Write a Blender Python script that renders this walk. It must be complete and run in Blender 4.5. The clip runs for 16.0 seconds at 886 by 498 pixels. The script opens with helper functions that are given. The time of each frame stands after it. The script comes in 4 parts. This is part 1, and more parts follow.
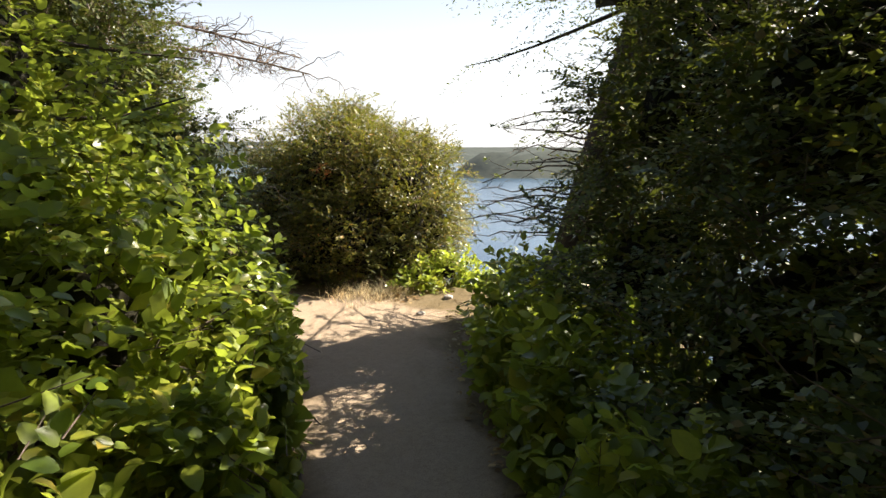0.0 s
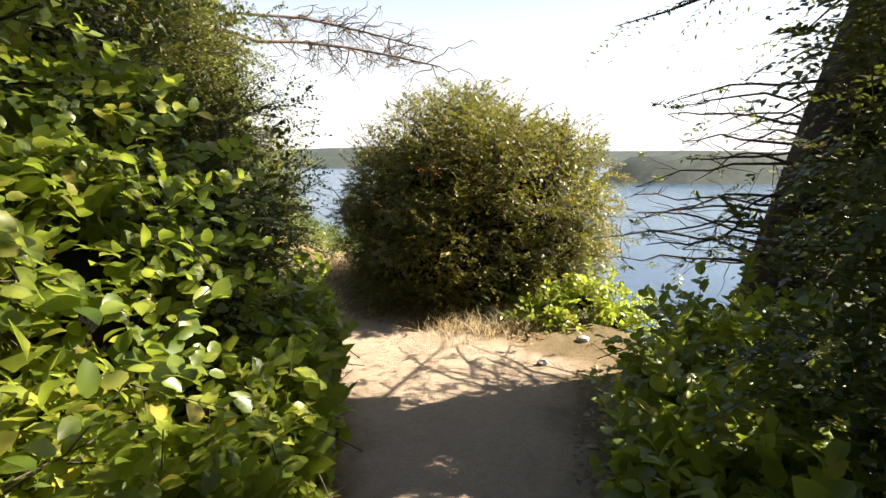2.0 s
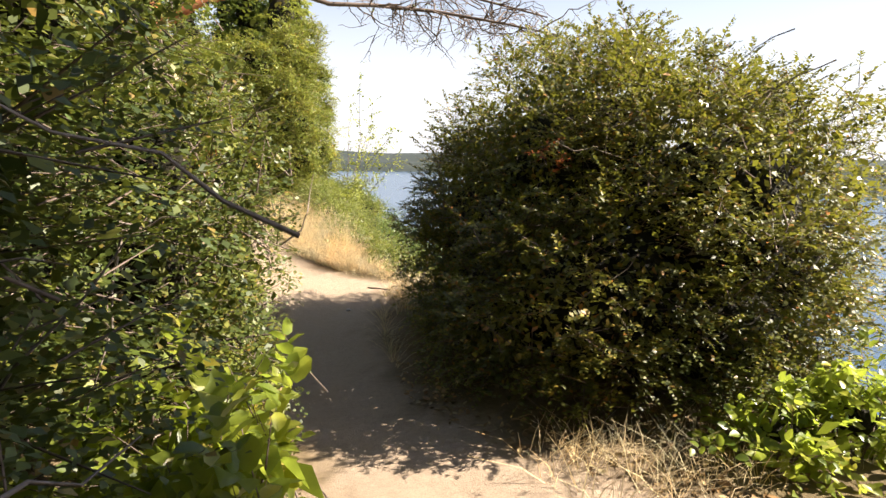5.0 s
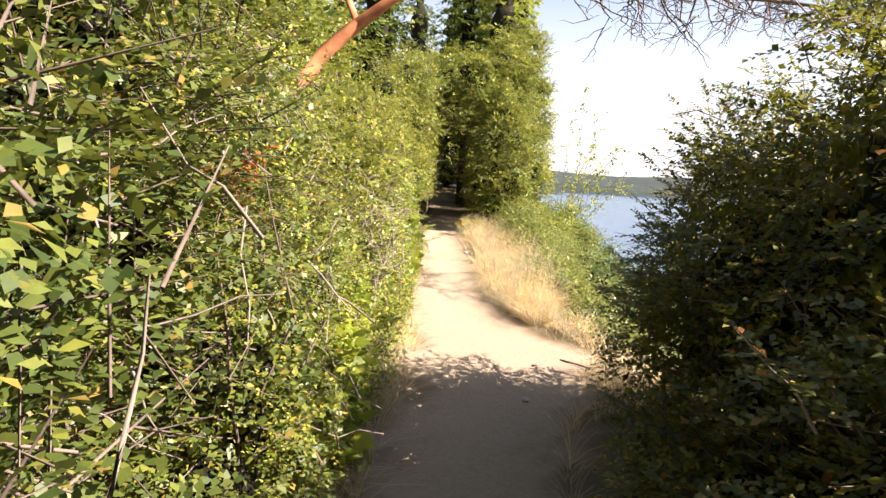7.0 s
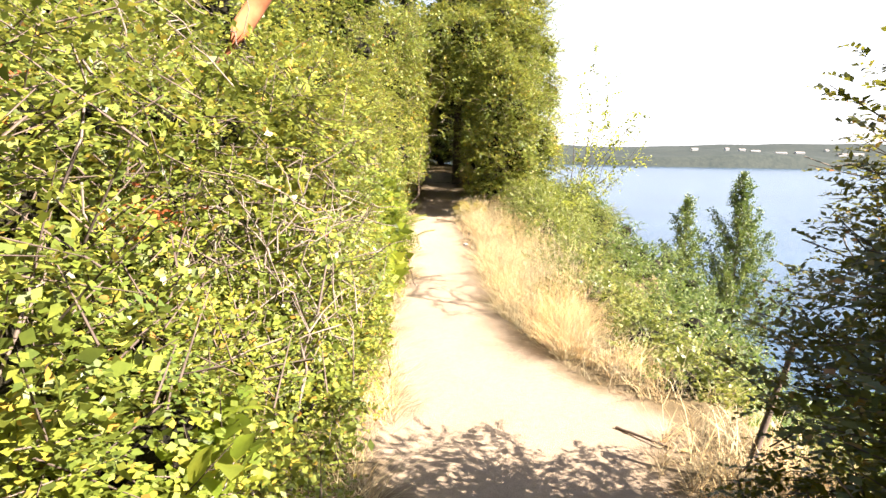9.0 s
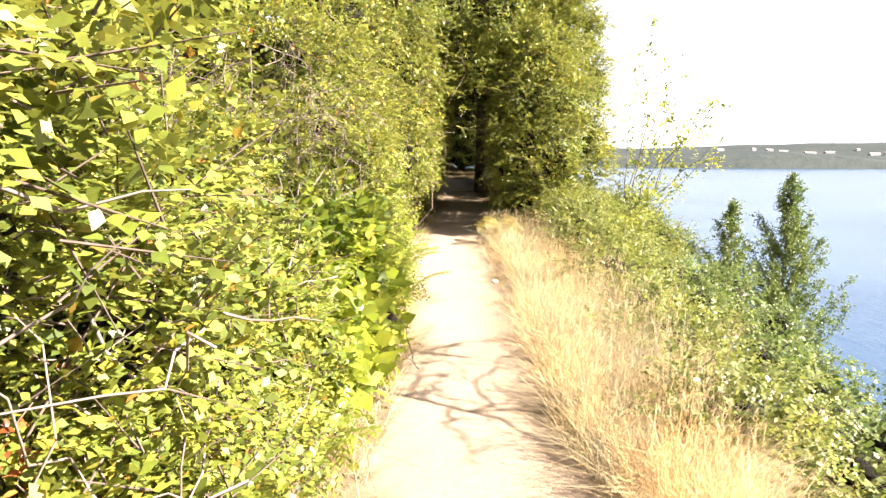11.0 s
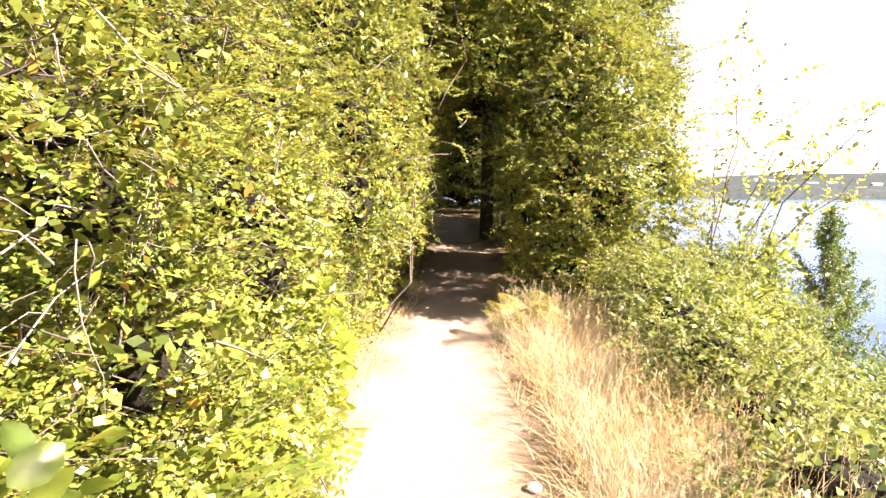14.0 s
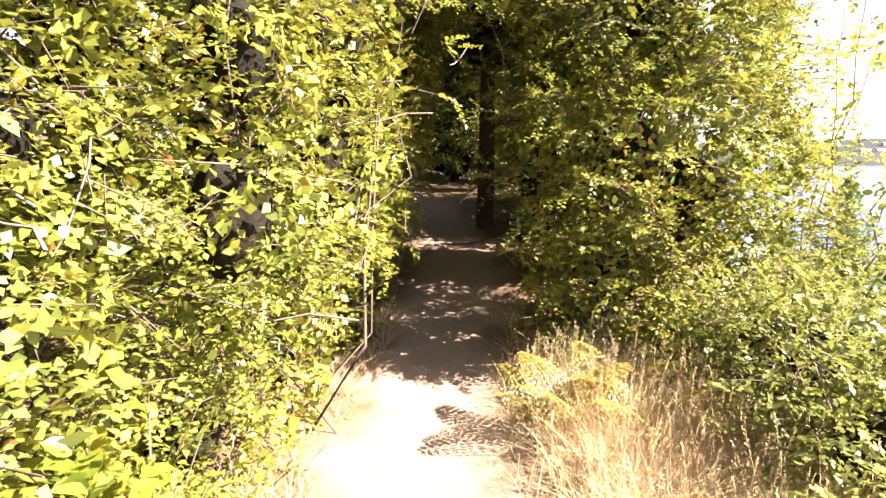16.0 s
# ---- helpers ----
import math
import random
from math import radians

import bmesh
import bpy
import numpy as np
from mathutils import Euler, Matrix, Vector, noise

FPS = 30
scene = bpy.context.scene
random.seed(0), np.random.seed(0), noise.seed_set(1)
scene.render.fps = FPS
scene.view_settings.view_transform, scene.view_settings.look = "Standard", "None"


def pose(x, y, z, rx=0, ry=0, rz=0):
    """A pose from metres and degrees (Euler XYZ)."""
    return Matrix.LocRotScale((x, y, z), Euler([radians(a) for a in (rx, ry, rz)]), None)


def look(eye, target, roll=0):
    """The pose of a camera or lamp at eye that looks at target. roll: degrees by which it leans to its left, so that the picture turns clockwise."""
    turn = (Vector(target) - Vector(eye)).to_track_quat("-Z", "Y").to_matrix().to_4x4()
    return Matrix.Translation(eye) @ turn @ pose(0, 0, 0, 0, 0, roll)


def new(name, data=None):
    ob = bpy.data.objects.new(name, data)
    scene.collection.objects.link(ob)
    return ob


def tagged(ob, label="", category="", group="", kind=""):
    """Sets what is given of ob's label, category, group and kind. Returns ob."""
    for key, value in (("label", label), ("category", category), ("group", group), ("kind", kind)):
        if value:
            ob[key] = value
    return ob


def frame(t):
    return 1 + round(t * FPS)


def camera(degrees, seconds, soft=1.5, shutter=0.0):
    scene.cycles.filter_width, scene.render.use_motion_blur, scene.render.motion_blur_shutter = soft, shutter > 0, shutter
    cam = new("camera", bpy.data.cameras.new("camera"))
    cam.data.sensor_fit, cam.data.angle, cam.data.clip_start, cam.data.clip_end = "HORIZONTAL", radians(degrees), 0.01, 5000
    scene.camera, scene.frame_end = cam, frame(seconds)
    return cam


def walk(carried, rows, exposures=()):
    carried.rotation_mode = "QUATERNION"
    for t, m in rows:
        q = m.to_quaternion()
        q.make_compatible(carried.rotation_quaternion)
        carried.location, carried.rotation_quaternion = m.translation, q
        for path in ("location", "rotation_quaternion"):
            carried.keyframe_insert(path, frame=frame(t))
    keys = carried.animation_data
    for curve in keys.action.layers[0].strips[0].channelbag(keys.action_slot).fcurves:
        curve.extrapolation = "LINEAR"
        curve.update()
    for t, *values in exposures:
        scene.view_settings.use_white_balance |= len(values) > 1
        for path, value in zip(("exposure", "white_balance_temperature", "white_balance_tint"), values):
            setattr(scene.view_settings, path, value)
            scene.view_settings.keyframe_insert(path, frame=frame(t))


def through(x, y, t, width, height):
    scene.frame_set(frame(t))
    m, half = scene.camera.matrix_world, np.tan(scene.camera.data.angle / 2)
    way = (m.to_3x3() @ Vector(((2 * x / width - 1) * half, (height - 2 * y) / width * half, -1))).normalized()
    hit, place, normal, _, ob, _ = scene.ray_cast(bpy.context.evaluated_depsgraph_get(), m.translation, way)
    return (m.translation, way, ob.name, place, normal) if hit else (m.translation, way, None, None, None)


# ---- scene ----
cam = camera(73.2, 16.0, soft=1.5)
PATH = [
    (0, (-2.941, -11.115, 1.914), (-1.611, -9.654, 1.602), 0.2),
    (0.5, (-2.592, -10.846, 1.885), (-1.439, -9.234, 1.62), -0.9),
    (1, (-2.354, -10.601, 1.855), (-1.187, -8.995, 1.607), 1.0),
    (1.5, (-2.087, -10.269, 1.833), (-0.981, -8.624, 1.562), -0.2),
    (2, (-1.764, -9.922, 1.827), (-0.817, -8.187, 1.527), 0.2),
    (2.5, (-1.529, -9.524, 1.781), (-0.533, -7.812, 1.5), 0.6),
    (3, (-1.263, -9.112, 1.74), (-0.349, -7.358, 1.443), 0.2),
    (3.2, (-1.129, -8.963, 1.729), (-0.29, -7.175, 1.417), -0.4),
    (5.3, (-0.46, -7.096, 1.635), (0.086, -5.191, 1.366), 1.8),
    (5.5, (-0.367, -6.891, 1.648), (0.046, -4.95, 1.393), 1.7),
    (6, (-0.232, -6.428, 1.634), (0.046, -4.462, 1.396), 3.0),
    (6.5, (-0.125, -5.9, 1.638), (0.044, -3.929, 1.34), 2.0),
    (7, (-0.016, -5.412, 1.68), (-0.074, -3.428, 1.435), 3.2),
    (7.5, (-0.004, -4.91, 1.666), (-0.049, -2.923, 1.444), 2.5),
    (8, (0.015, -4.401, 1.671), (-0.127, -2.428, 1.379), 1.3),
    (8.5, (-0.003, -3.882, 1.675), (-0.078, -1.906, 1.373), 2.0),
    (9, (-0.004, -3.421, 1.686), (-0.059, -1.447, 1.367), 1.0),
    (9.2, (0.036, -3.239, 1.701), (-0.084, -1.265, 1.401), 0.3),
    (11.3, (-0.076, -0.071, 1.661), (-0.208, 1.9, 1.348), 0.4),
    (11.5, (-0.074, 0.2, 1.67), (-0.236, 2.167, 1.346), 0.1),
    (12, (-0.078, 0.89, 1.674), (-0.231, 2.861, 1.369), 0.6),
    (12.5, (-0.116, 1.611, 1.664), (-0.177, 3.592, 1.395), 0.4),
    (13, (-0.115, 2.291, 1.679), (-0.222, 4.278, 1.479), 1.6),
    (13.5, (-0.181, 2.963, 1.712), (-0.211, 4.952, 1.505), 0.7),
    (14, (-0.181, 3.637, 1.737), (-0.32, 5.621, 1.529), 0.3),
    (14.5, (-0.234, 4.267, 1.761), (-0.343, 6.249, 1.516), 1.2),
    (15, (-0.233, 4.928, 1.788), (-0.402, 6.903, 1.523), -0.1),
    (15.5, (-0.269, 5.577, 1.829), (-0.437, 7.555, 1.586), 0.6),
    (16, (-0.31, 6.25, 1.837), (-0.415, 8.222, 1.523), 0.1),
]
walk(cam, [(t, look(eye, target, roll)) for t, eye, target, roll in PATH],
     exposures=[(0, 2.05, 6850, 11), (3.2, 2.2, 6850, 12), (5.3, 2.0, 6700, 15), (7.0, 2.2, 6600, 18), (9.0, 2.55, 6650, 16), (12.5, 2.74, 6650, 23), (16.0, 3.03, 6750, 30)])

# ---- sky, sun ----
SUN_AZ, SUN_EL = 105.0, 39.0          # degrees clockwise from +y, and above the horizon
world = bpy.data.worlds.new("sky")
scene.world = world
world.use_nodes = True
wt = world.node_tree
sky = wt.nodes.new("ShaderNodeTexSky")
sky.sky_type, sky.sun_disc = "NISHITA", False
sky.sun_elevation, sky.sun_rotation = radians(SUN_EL), radians(SUN_AZ)
sky.air_density, sky.dust_density, sky.ozone_density = 1.0, 1.2, 1.0
# summer haze that thickens towards the horizon
coord = wt.nodes.new("ShaderNodeTexCoord")
split = wt.nodes.new("ShaderNodeSeparateXYZ")
wt.links.new(coord.outputs["Generated"], split.inputs[0])
thin = wt.nodes.new("ShaderNodeMapRange")
thin.interpolation_type = "SMOOTHSTEP"
for key, value in (("From Min", 0.0), ("From Max", 0.43), ("To Min", 0.85), ("To Max", 0.03)):
    thin.inputs[key].default_value = value
wt.links.new(split.outputs["Z"], thin.inputs["Value"])
haze = wt.nodes.new("ShaderNodeMix")
haze.data_type = "RGBA"
haze.inputs["B"].default_value = (6.2, 6.4, 6.75, 1)
wt.links.new(thin.outputs["Result"], haze.inputs["Factor"])
wt.links.new(sky.outputs["Color"], haze.inputs["A"])
wt.links.new(haze.outputs["Result"], wt.nodes["Background"].inputs["Color"])
wt.nodes["Background"].inputs["Strength"].default_value = 0.05
sun = new("sun", bpy.data.lights.new("sun", "SUN"))
sun.data.energy, sun.data.angle, sun.data.color = 5.0, radians(0.4), (1.0, 0.93, 0.80)
sun_way = Vector((math.sin(radians(SUN_AZ)) * math.cos(radians(SUN_EL)),
                  math.cos(radians(SUN_AZ)) * math.cos(radians(SUN_EL)), math.sin(radians(SUN_EL))))
sun.matrix_world = look(tuple(sun_way * 60), (0, 0, 0))


# ---- materials ----
def material(name, rough=0.8, spec=0.3):
    m = bpy.data.materials.new(name)
    m.use_nodes = True
    b = m.node_tree.nodes["Principled BSDF"]
    b.inputs["Roughness"].default_value = rough
    b.inputs["Specular IOR Level"].default_value = spec
    return m, m.node_tree, b


def node(nt, kind, **values):
    n = nt.nodes.new(kind)
    for k, v in values.items():
        n.inputs[k].default_value = v
    return n


def ramp(nt, source, stops):
    r = nt.nodes.new("ShaderNodeValToRGB")
    e = r.color_ramp.elements
    while len(e) < len(stops):
        e.new(0.5)
    for k, (p, c) in zip(e, stops):
        k.position, k.color = p, (*c, 1)
    nt.links.new(source, r.inputs["Fac"])
    return r.outputs["Color"]


def mixed(nt, fac, a, b, mode="MIX"):
    x = nt.nodes.new("ShaderNodeMix")
    x.data_type, x.blend_type = "RGBA", mode
    for sock, v in ((x.inputs["Factor"], fac), (x.inputs["A"], a), (x.inputs["B"], b)):
        if isinstance(v, bpy.types.NodeSocket):
            nt.links.new(v, sock)
        else:
            sock.default_value = v if isinstance(v, float) else (*v, 1)
    return x.outputs["Result"]


def noise_tex(nt, scale, detail=4.0, rough=0.55):
    c = nt.nodes.new("ShaderNodeTexCoord")
    n = node(nt, "ShaderNodeTexNoise", Scale=scale, Detail=detail, Roughness=rough)
    nt.links.new(c.outputs["Object"], n.inputs["Vector"])
    return n.outputs["Fac"]


def bump(nt, b, height, strength, distance):
    n = node(nt, "ShaderNodeBump", Strength=strength, Distance=distance)
    nt.links.new(height, n.inputs["Height"])
    nt.links.new(n.outputs["Normal"], b.inputs["Normal"])


def leaf_material(name, stops, glow=(0.25, 0.4, 0.05), rough=0.45, through=0.35, patch=1.2):
    """Leaves: a colour for each leaf, patches of tint over the plant, light that comes through the blade."""
    m, nt, b = material(name, rough, 0.4)
    g = nt.nodes.new("ShaderNodeNewGeometry")
    c = ramp(nt, g.outputs["Random Per Island"], stops)
    p = noise_tex(nt, patch, 2.0)
    tint = ramp(nt, p, [(0.35, (0.72, 0.80, 0.75)), (0.68, (1.25, 1.12, 0.85))])
    c = mixed(nt, 1.0, c, tint, "MULTIPLY")
    spray = ramp(nt, noise_tex(nt, 6.5, 2.0), [(0.36, (0.66, 0.72, 0.72)), (0.64, (1.28, 1.2, 0.95))])
    c = mixed(nt, 1.0, c, spray, "MULTIPLY")
    fine = ramp(nt, noise_tex(nt, 90, 2.0), [(0.3, (0.8, 0.8, 0.8)), (0.7, (1.1, 1.1, 1.1))])
    c = mixed(nt, 0.7, c, fine, "MULTIPLY")
    nt.links.new(c, b.inputs["Base Color"])
    t = nt.nodes.new("ShaderNodeBsdfTranslucent")
    nt.links.new(mixed(nt, 0.65, c, glow), t.inputs["Color"])
    x = nt.nodes.new("ShaderNodeMixShader")
    x.inputs[0].default_value = through
    nt.links.new(b.outputs[0], x.inputs[1])
    nt.links.new(t.outputs[0], x.inputs[2])
    nt.links.new(x.outputs[0], nt.nodes["Material Output"].inputs["Surface"])
    return m


def bark_material(name, dark, light, scale=14, depth=0.02):
    m, nt, b = material(name, 0.9, 0.2)
    n = noise_tex(nt, scale, 6.0, 0.7)
    big = noise_tex(nt, 2.5, 3.0)
    c = mixed(nt, 0.5, ramp(nt, n, [(0.3, dark), (0.7, light)]), ramp(nt, big, [(0.35, dark), (0.65, light)]))
    nt.links.new(c, b.inputs["Base Color"])
    bump(nt, b, n, 0.8, depth)
    return m


HUCK = leaf_material("huckleberry_leaf", [(0.0, (0.085, 0.11, 0.026)), (0.45, (0.152, 0.197, 0.04)), (0.8, (0.25, 0.285, 0.062)),
                                          (0.97, (0.36, 0.30, 0.06)), (1.0, (0.38, 0.16, 0.05))], glow=(0.44, 0.46, 0.08), through=0.24)
# Huckleberry leaf darkened all over to carry the round bush's shaded side.
SHADED_BUSH = leaf_material("shaded_bush_leaf", [(0.0, (0.042, 0.052, 0.013)), (0.45, (0.08, 0.092, 0.019)), (0.8, (0.15, 0.15, 0.03)),
                                   (0.93, (0.26, 0.20, 0.05)), (1.0, (0.34, 0.12, 0.04))], glow=(0.42, 0.42, 0.05), through=0.24)
SALAL = leaf_material("salal_leaf", [(0.0, (0.10, 0.15, 0.025)), (0.5, (0.205, 0.25, 0.045)), (0.9, (0.33, 0.35, 0.065)), (1.0, (0.36, 0.28, 0.07))],
                      glow=(0.46, 0.56, 0.06), rough=0.35, through=0.45)
FIR = leaf_material("fir_needle", [(0.0, (0.05, 0.08, 0.02)), (0.6, (0.10, 0.14, 0.03)), (1.0, (0.18, 0.20, 0.045))],
                    glow=(0.25, 0.32, 0.05), rough=0.55, through=0.2)
# Broad-leaf green, lightened so that the firs given it look sunlit.
BROAD = leaf_material("broad_leaf", [(0.0, (0.12, 0.155, 0.035)), (0.6, (0.22, 0.255, 0.055)), (1.0, (0.34, 0.34, 0.09))],
                      glow=(0.5, 0.54, 0.08), through=0.35)
EDGE_LEAF = leaf_material("edge_leaf", [(0.0, (0.085, 0.115, 0.032)), (0.6, (0.16, 0.185, 0.05)), (1.0, (0.26, 0.26, 0.085))],
                          glow=(0.38, 0.44, 0.08), through=0.28)
FAR_LEAF = leaf_material("slope_leaf", [(0.0, (0.07, 0.105, 0.03)), (0.6, (0.12, 0.165, 0.045)), (1.0, (0.20, 0.23, 0.065))],
                         glow=(0.2, 0.3, 0.07), through=0.3, patch=0.3)
FERN = leaf_material("bracken_leaf", [(0.0, (0.14, 0.20, 0.04)), (0.7, (0.22, 0.28, 0.06)), (1.0, (0.34, 0.30, 0.09))],
                     glow=(0.5, 0.6, 0.12), through=0.4)
FERN_DRY = leaf_material("fading_bracken_leaf", [(0.0, (0.20, 0.19, 0.05)), (0.6, (0.32, 0.27, 0.08)), (1.0, (0.42, 0.28, 0.12))],
                         glow=(0.5, 0.45, 0.14), through=0.35)
# Dark evergreen green, lowered further to carry the shade on these shrubs.
SHADED_EVERGREEN = leaf_material("shaded_evergreen_leaf", [(0.0, (0.04, 0.06, 0.016)), (0.5, (0.075, 0.10, 0.022)), (0.9, (0.15, 0.16, 0.036)), (1.0, (0.24, 0.15, 0.05))],
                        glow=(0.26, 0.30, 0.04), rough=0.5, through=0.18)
RED_LEAF = leaf_material("red_leaf", [(0.0, (0.26, 0.05, 0.025)), (0.6, (0.38, 0.11, 0.04)), (1.0, (0.42, 0.22, 0.07))], glow=(0.5, 0.14, 0.05), through=0.25)
STRAW = leaf_material("dry_grass", [(0.0, (0.43, 0.305, 0.20)), (0.5, (0.61, 0.49, 0.36)), (1.0, (0.72, 0.62, 0.49))],
                      glow=(0.66, 0.54, 0.38), rough=0.7, through=0.3, patch=1.5)
DEAD_LEAF = leaf_material("dead_leaf", [(0.0, (0.13, 0.07, 0.035)), (0.6, (0.28, 0.18, 0.10)), (1.0, (0.45, 0.36, 0.26))],
                          glow=(0.3, 0.2, 0.1), rough=0.7, through=0.1)
TWIG = bark_material("twig_bark", (0.06, 0.045, 0.035), (0.20, 0.15, 0.12), 30, 0.003)
GREY_TWIG = bark_material("dead_twig", (0.13, 0.095, 0.08), (0.29, 0.24, 0.20), 30, 0.003)
FIR_BARK = bark_material("fir_bark", (0.03, 0.024, 0.02), (0.12, 0.09, 0.07), 18, 0.03)
MADRONE = bark_material("madrone_bark", (0.20, 0.065, 0.03), (0.48, 0.19, 0.085), 5, 0.006)


def earth_material():
    m, nt, b = material("earth", 0.95, 0.15)
    att = nt.nodes.new("ShaderNodeAttribute")
    att.attribute_name = "trodden"
    n1, n2, n3 = noise_tex(nt, 1.3, 5.0), noise_tex(nt, 22, 6.0, 0.7), noise_tex(nt, 160, 3.0, 0.7)
    dust = mixed(nt, 0.55, ramp(nt, n1, [(0.3, (0.26, 0.19, 0.135)), (0.7, (0.36, 0.275, 0.20))]),
                 ramp(nt, n2, [(0.3, (0.17, 0.122, 0.085)), (0.65, (0.41, 0.318, 0.235))]))
    dust = mixed(nt, 0.5, dust, ramp(nt, n3, [(0.35, (0.2, 0.145, 0.1)), (0.6, (0.43, 0.335, 0.24))]))
    soil = mixed(nt, 0.5, ramp(nt, n2, [(0.3, (0.07, 0.048, 0.03)), (0.7, (0.22, 0.15, 0.085))]),
                 ramp(nt, n1, [(0.3, (0.10, 0.085, 0.04)), (0.7, (0.20, 0.15, 0.08))]))
    nt.links.new(mixed(nt, att.outputs["Fac"], soil, dust), b.inputs["Base Color"])
    add = nt.nodes.new("ShaderNodeMath")
    add.operation = "ADD"
    nt.links.new(n2, add.inputs[0])
    nt.links.new(n3, add.inputs[1])
    bump(nt, b, add.outputs[0], 0.6, 0.02)
    return m


EARTH = earth_material()


def far_material():
    m, nt, b = material("far_woods", 0.95, 0.1)
    n1, n2 = noise_tex(nt, 0.012, 6.0, 0.7), noise_tex(nt, 0.09, 4.0, 0.7)
    c = mixed(nt, 0.5, ramp(nt, n1, [(0.35, (0.025, 0.034, 0.034)), (0.65, (0.05, 0.058, 0.052))]),
              ramp(nt, n2, [(0.35, (0.022, 0.032, 0.032)), (0.7, (0.065, 0.07, 0.06))]))
    nt.links.new(c, b.inputs["Base Color"])
    return m


FAR = far_material()


def water_material():
    m, nt, b = material("water", 0.22, 0.4)
    b.inputs["Base Color"].default_value = (0.05, 0.13, 0.19, 1)
    c = nt.nodes.new("ShaderNodeTexCoord")
    mp = nt.nodes.new("ShaderNodeMapping")
    mp.inputs["Scale"].default_value = (0.35, 0.12, 1)
    nt.links.new(c.outputs["Object"], mp.inputs["Vector"])
    n = node(nt, "ShaderNodeTexNoise", Scale=1.0, Detail=6.0, Roughness=0.65)
    nt.links.new(mp.outputs[0], n.inputs["Vector"])
    bump(nt, b, n.outputs["Fac"], 0.25, 1.0)
    big = noise_tex(nt, 0.012, 4.0)
    nt.links.new(ramp(nt, big, [(0.35, (0.018, 0.045, 0.085)), (0.65, (0.04, 0.078, 0.125))]), b.inputs["Base Color"])
    return m


WATER = water_material()

# ---- plan ----
# The trail: x, y, half width; land lies on its left hand, the bluff and the water on its right.
TRAIL = np.array([(-260, -300, .5), (-40, -50, .5), (-8, -16, .5), (-5.2, -13.4, .48), (-2.95, -11.1, .48), (-1.1, -8.8, .5), (-.1, -7.1, .62),
                  (.5, -5.95, 1.0), (.2, -4.75, .5), (.03, -4.0, .38), (.1, -2.0, .58), (.36, -.4, .7), (.44, .2, .85), (.22, 1.0, .68),
                  (-.1, 2.6, .54), (-.2, 5.0, .45), (-.5, 7.7, .57), (-.62, 9.4, .5), (-.5, 11.5, .5), (-.6, 14, .48), (-1.1, 17, .5),
                  (-3.2, 20, .5), (-8, 24, .5), (-40, 70, .5), (-170, 500, .5), (-420, 1500, .5)])
HEIGHTS = np.array([(-400, 0), (-9, .17), (-5, .16), (-3.5, .08), (-2, 0), (3, 0), (6.7, .13), (10.4, .22), (17, .95), (25, 1.5), (400, 3)])
VERGE = np.array([(-400, 2), (-9, 1.7), (-7, 1.3), (-6, .9), (-4.5, 1.9), (-2, 1.9), (-.6, .8), (.5, .35), (1.5, .7), (3, 1.0), (5, 1.15), (8, 1.2), (11, 2.3), (17, 3), (400, 6)])


def trail_frame(px, py):
    """Signed distance from the trail's edge (left positive), and the y of the nearest point on it."""
    px, py = np.asarray(px, float), np.asarray(py, float)
    best = np.full(px.shape, 1e9)
    side, near_y, half = np.ones(px.shape), np.zeros(px.shape), np.zeros(px.shape)
    for (ax, ay, ah), (bx, by, bh) in zip(TRAIL[:-1], TRAIL[1:]):
        dx, dy = bx - ax, by - ay
        u = np.clip(((px - ax) * dx + (py - ay) * dy) / (dx * dx + dy * dy), 0, 1)
        qx, qy = ax + u * dx, ay + u * dy
        d = np.hypot(px - qx, py - qy)
        k = d < best
        best = np.where(k, d, best)
        side = np.where(k, np.where(dx * (py - ay) - dy * (px - ax) > 0, 1.0, -1.0), side)
        near_y = np.where(k, qy, near_y)
        half = np.where(k, ah + u * (bh - ah), half)
    return side * np.maximum(best - half, -half), best - half, side, near_y


def waves(x, y, s):
    return (np.sin(x * 1.7 * s + 1.3 * np.sin(y * 1.1 * s)) * np.cos(y * 1.9 * s + .7 * np.sin(x * 1.3 * s + 2)) +
            .5 * np.sin(x * 3.9 * s + y * 2.7 * s + 1.9))


def ground_height(px, py):
    px, py = np.asarray(px, float), np.asarray(py, float)
    _, out, side, ny = trail_frame(px, py)
    z = np.interp(ny, HEIGHTS[:, 0], HEIGHTS[:, 1])
    out0 = np.maximum(out, 0)
    left = np.minimum(out0 * .16, 8 + out0 * .01) + .05 * np.minimum(out0, .3)
    v = np.interp(ny, VERGE[:, 0], VERGE[:, 1])
    drop = np.maximum(out0 - v, 0)
    right = .04 * np.minimum(out0, v) - np.where(drop < 6, drop * (.55 + .08 * drop), 6.18 + (drop - 6) * .78)
    z = z + np.where(side > 0, left, right)
    z = z + .015 * waves(px, py, 2.3) * np.clip(out + .3, 0, 1) + .008 * waves(px, py, 5.0) + .25 * waves(px, py, .35) * np.clip(out0 / 6, 0, 1)
    z = np.maximum(z, -40)
    far = 1800 + 60 * waves(px, py, .0013)
    hill = -40 + np.clip((py - far) / 25, 0, 1) * (32 + 14 * waves(px, py, .0021) + np.clip((py - far) / 500, 0, 1) * 52)
    z = np.where(py > 1500, np.maximum(z, hill), z)
    e = np.hypot((px - 1150) / 620, (py - 560) / 170)
    head = -40 + np.clip((1 - e) * 9, 0, 1) * (46 + 4 * waves(px, py, .008))
    z = np.where((px > 400) & (py < 1200), np.maximum(z, head), z)
    return z


def height(x, y):
    return float(ground_height(np.array([x]), np.array([y]))[0])


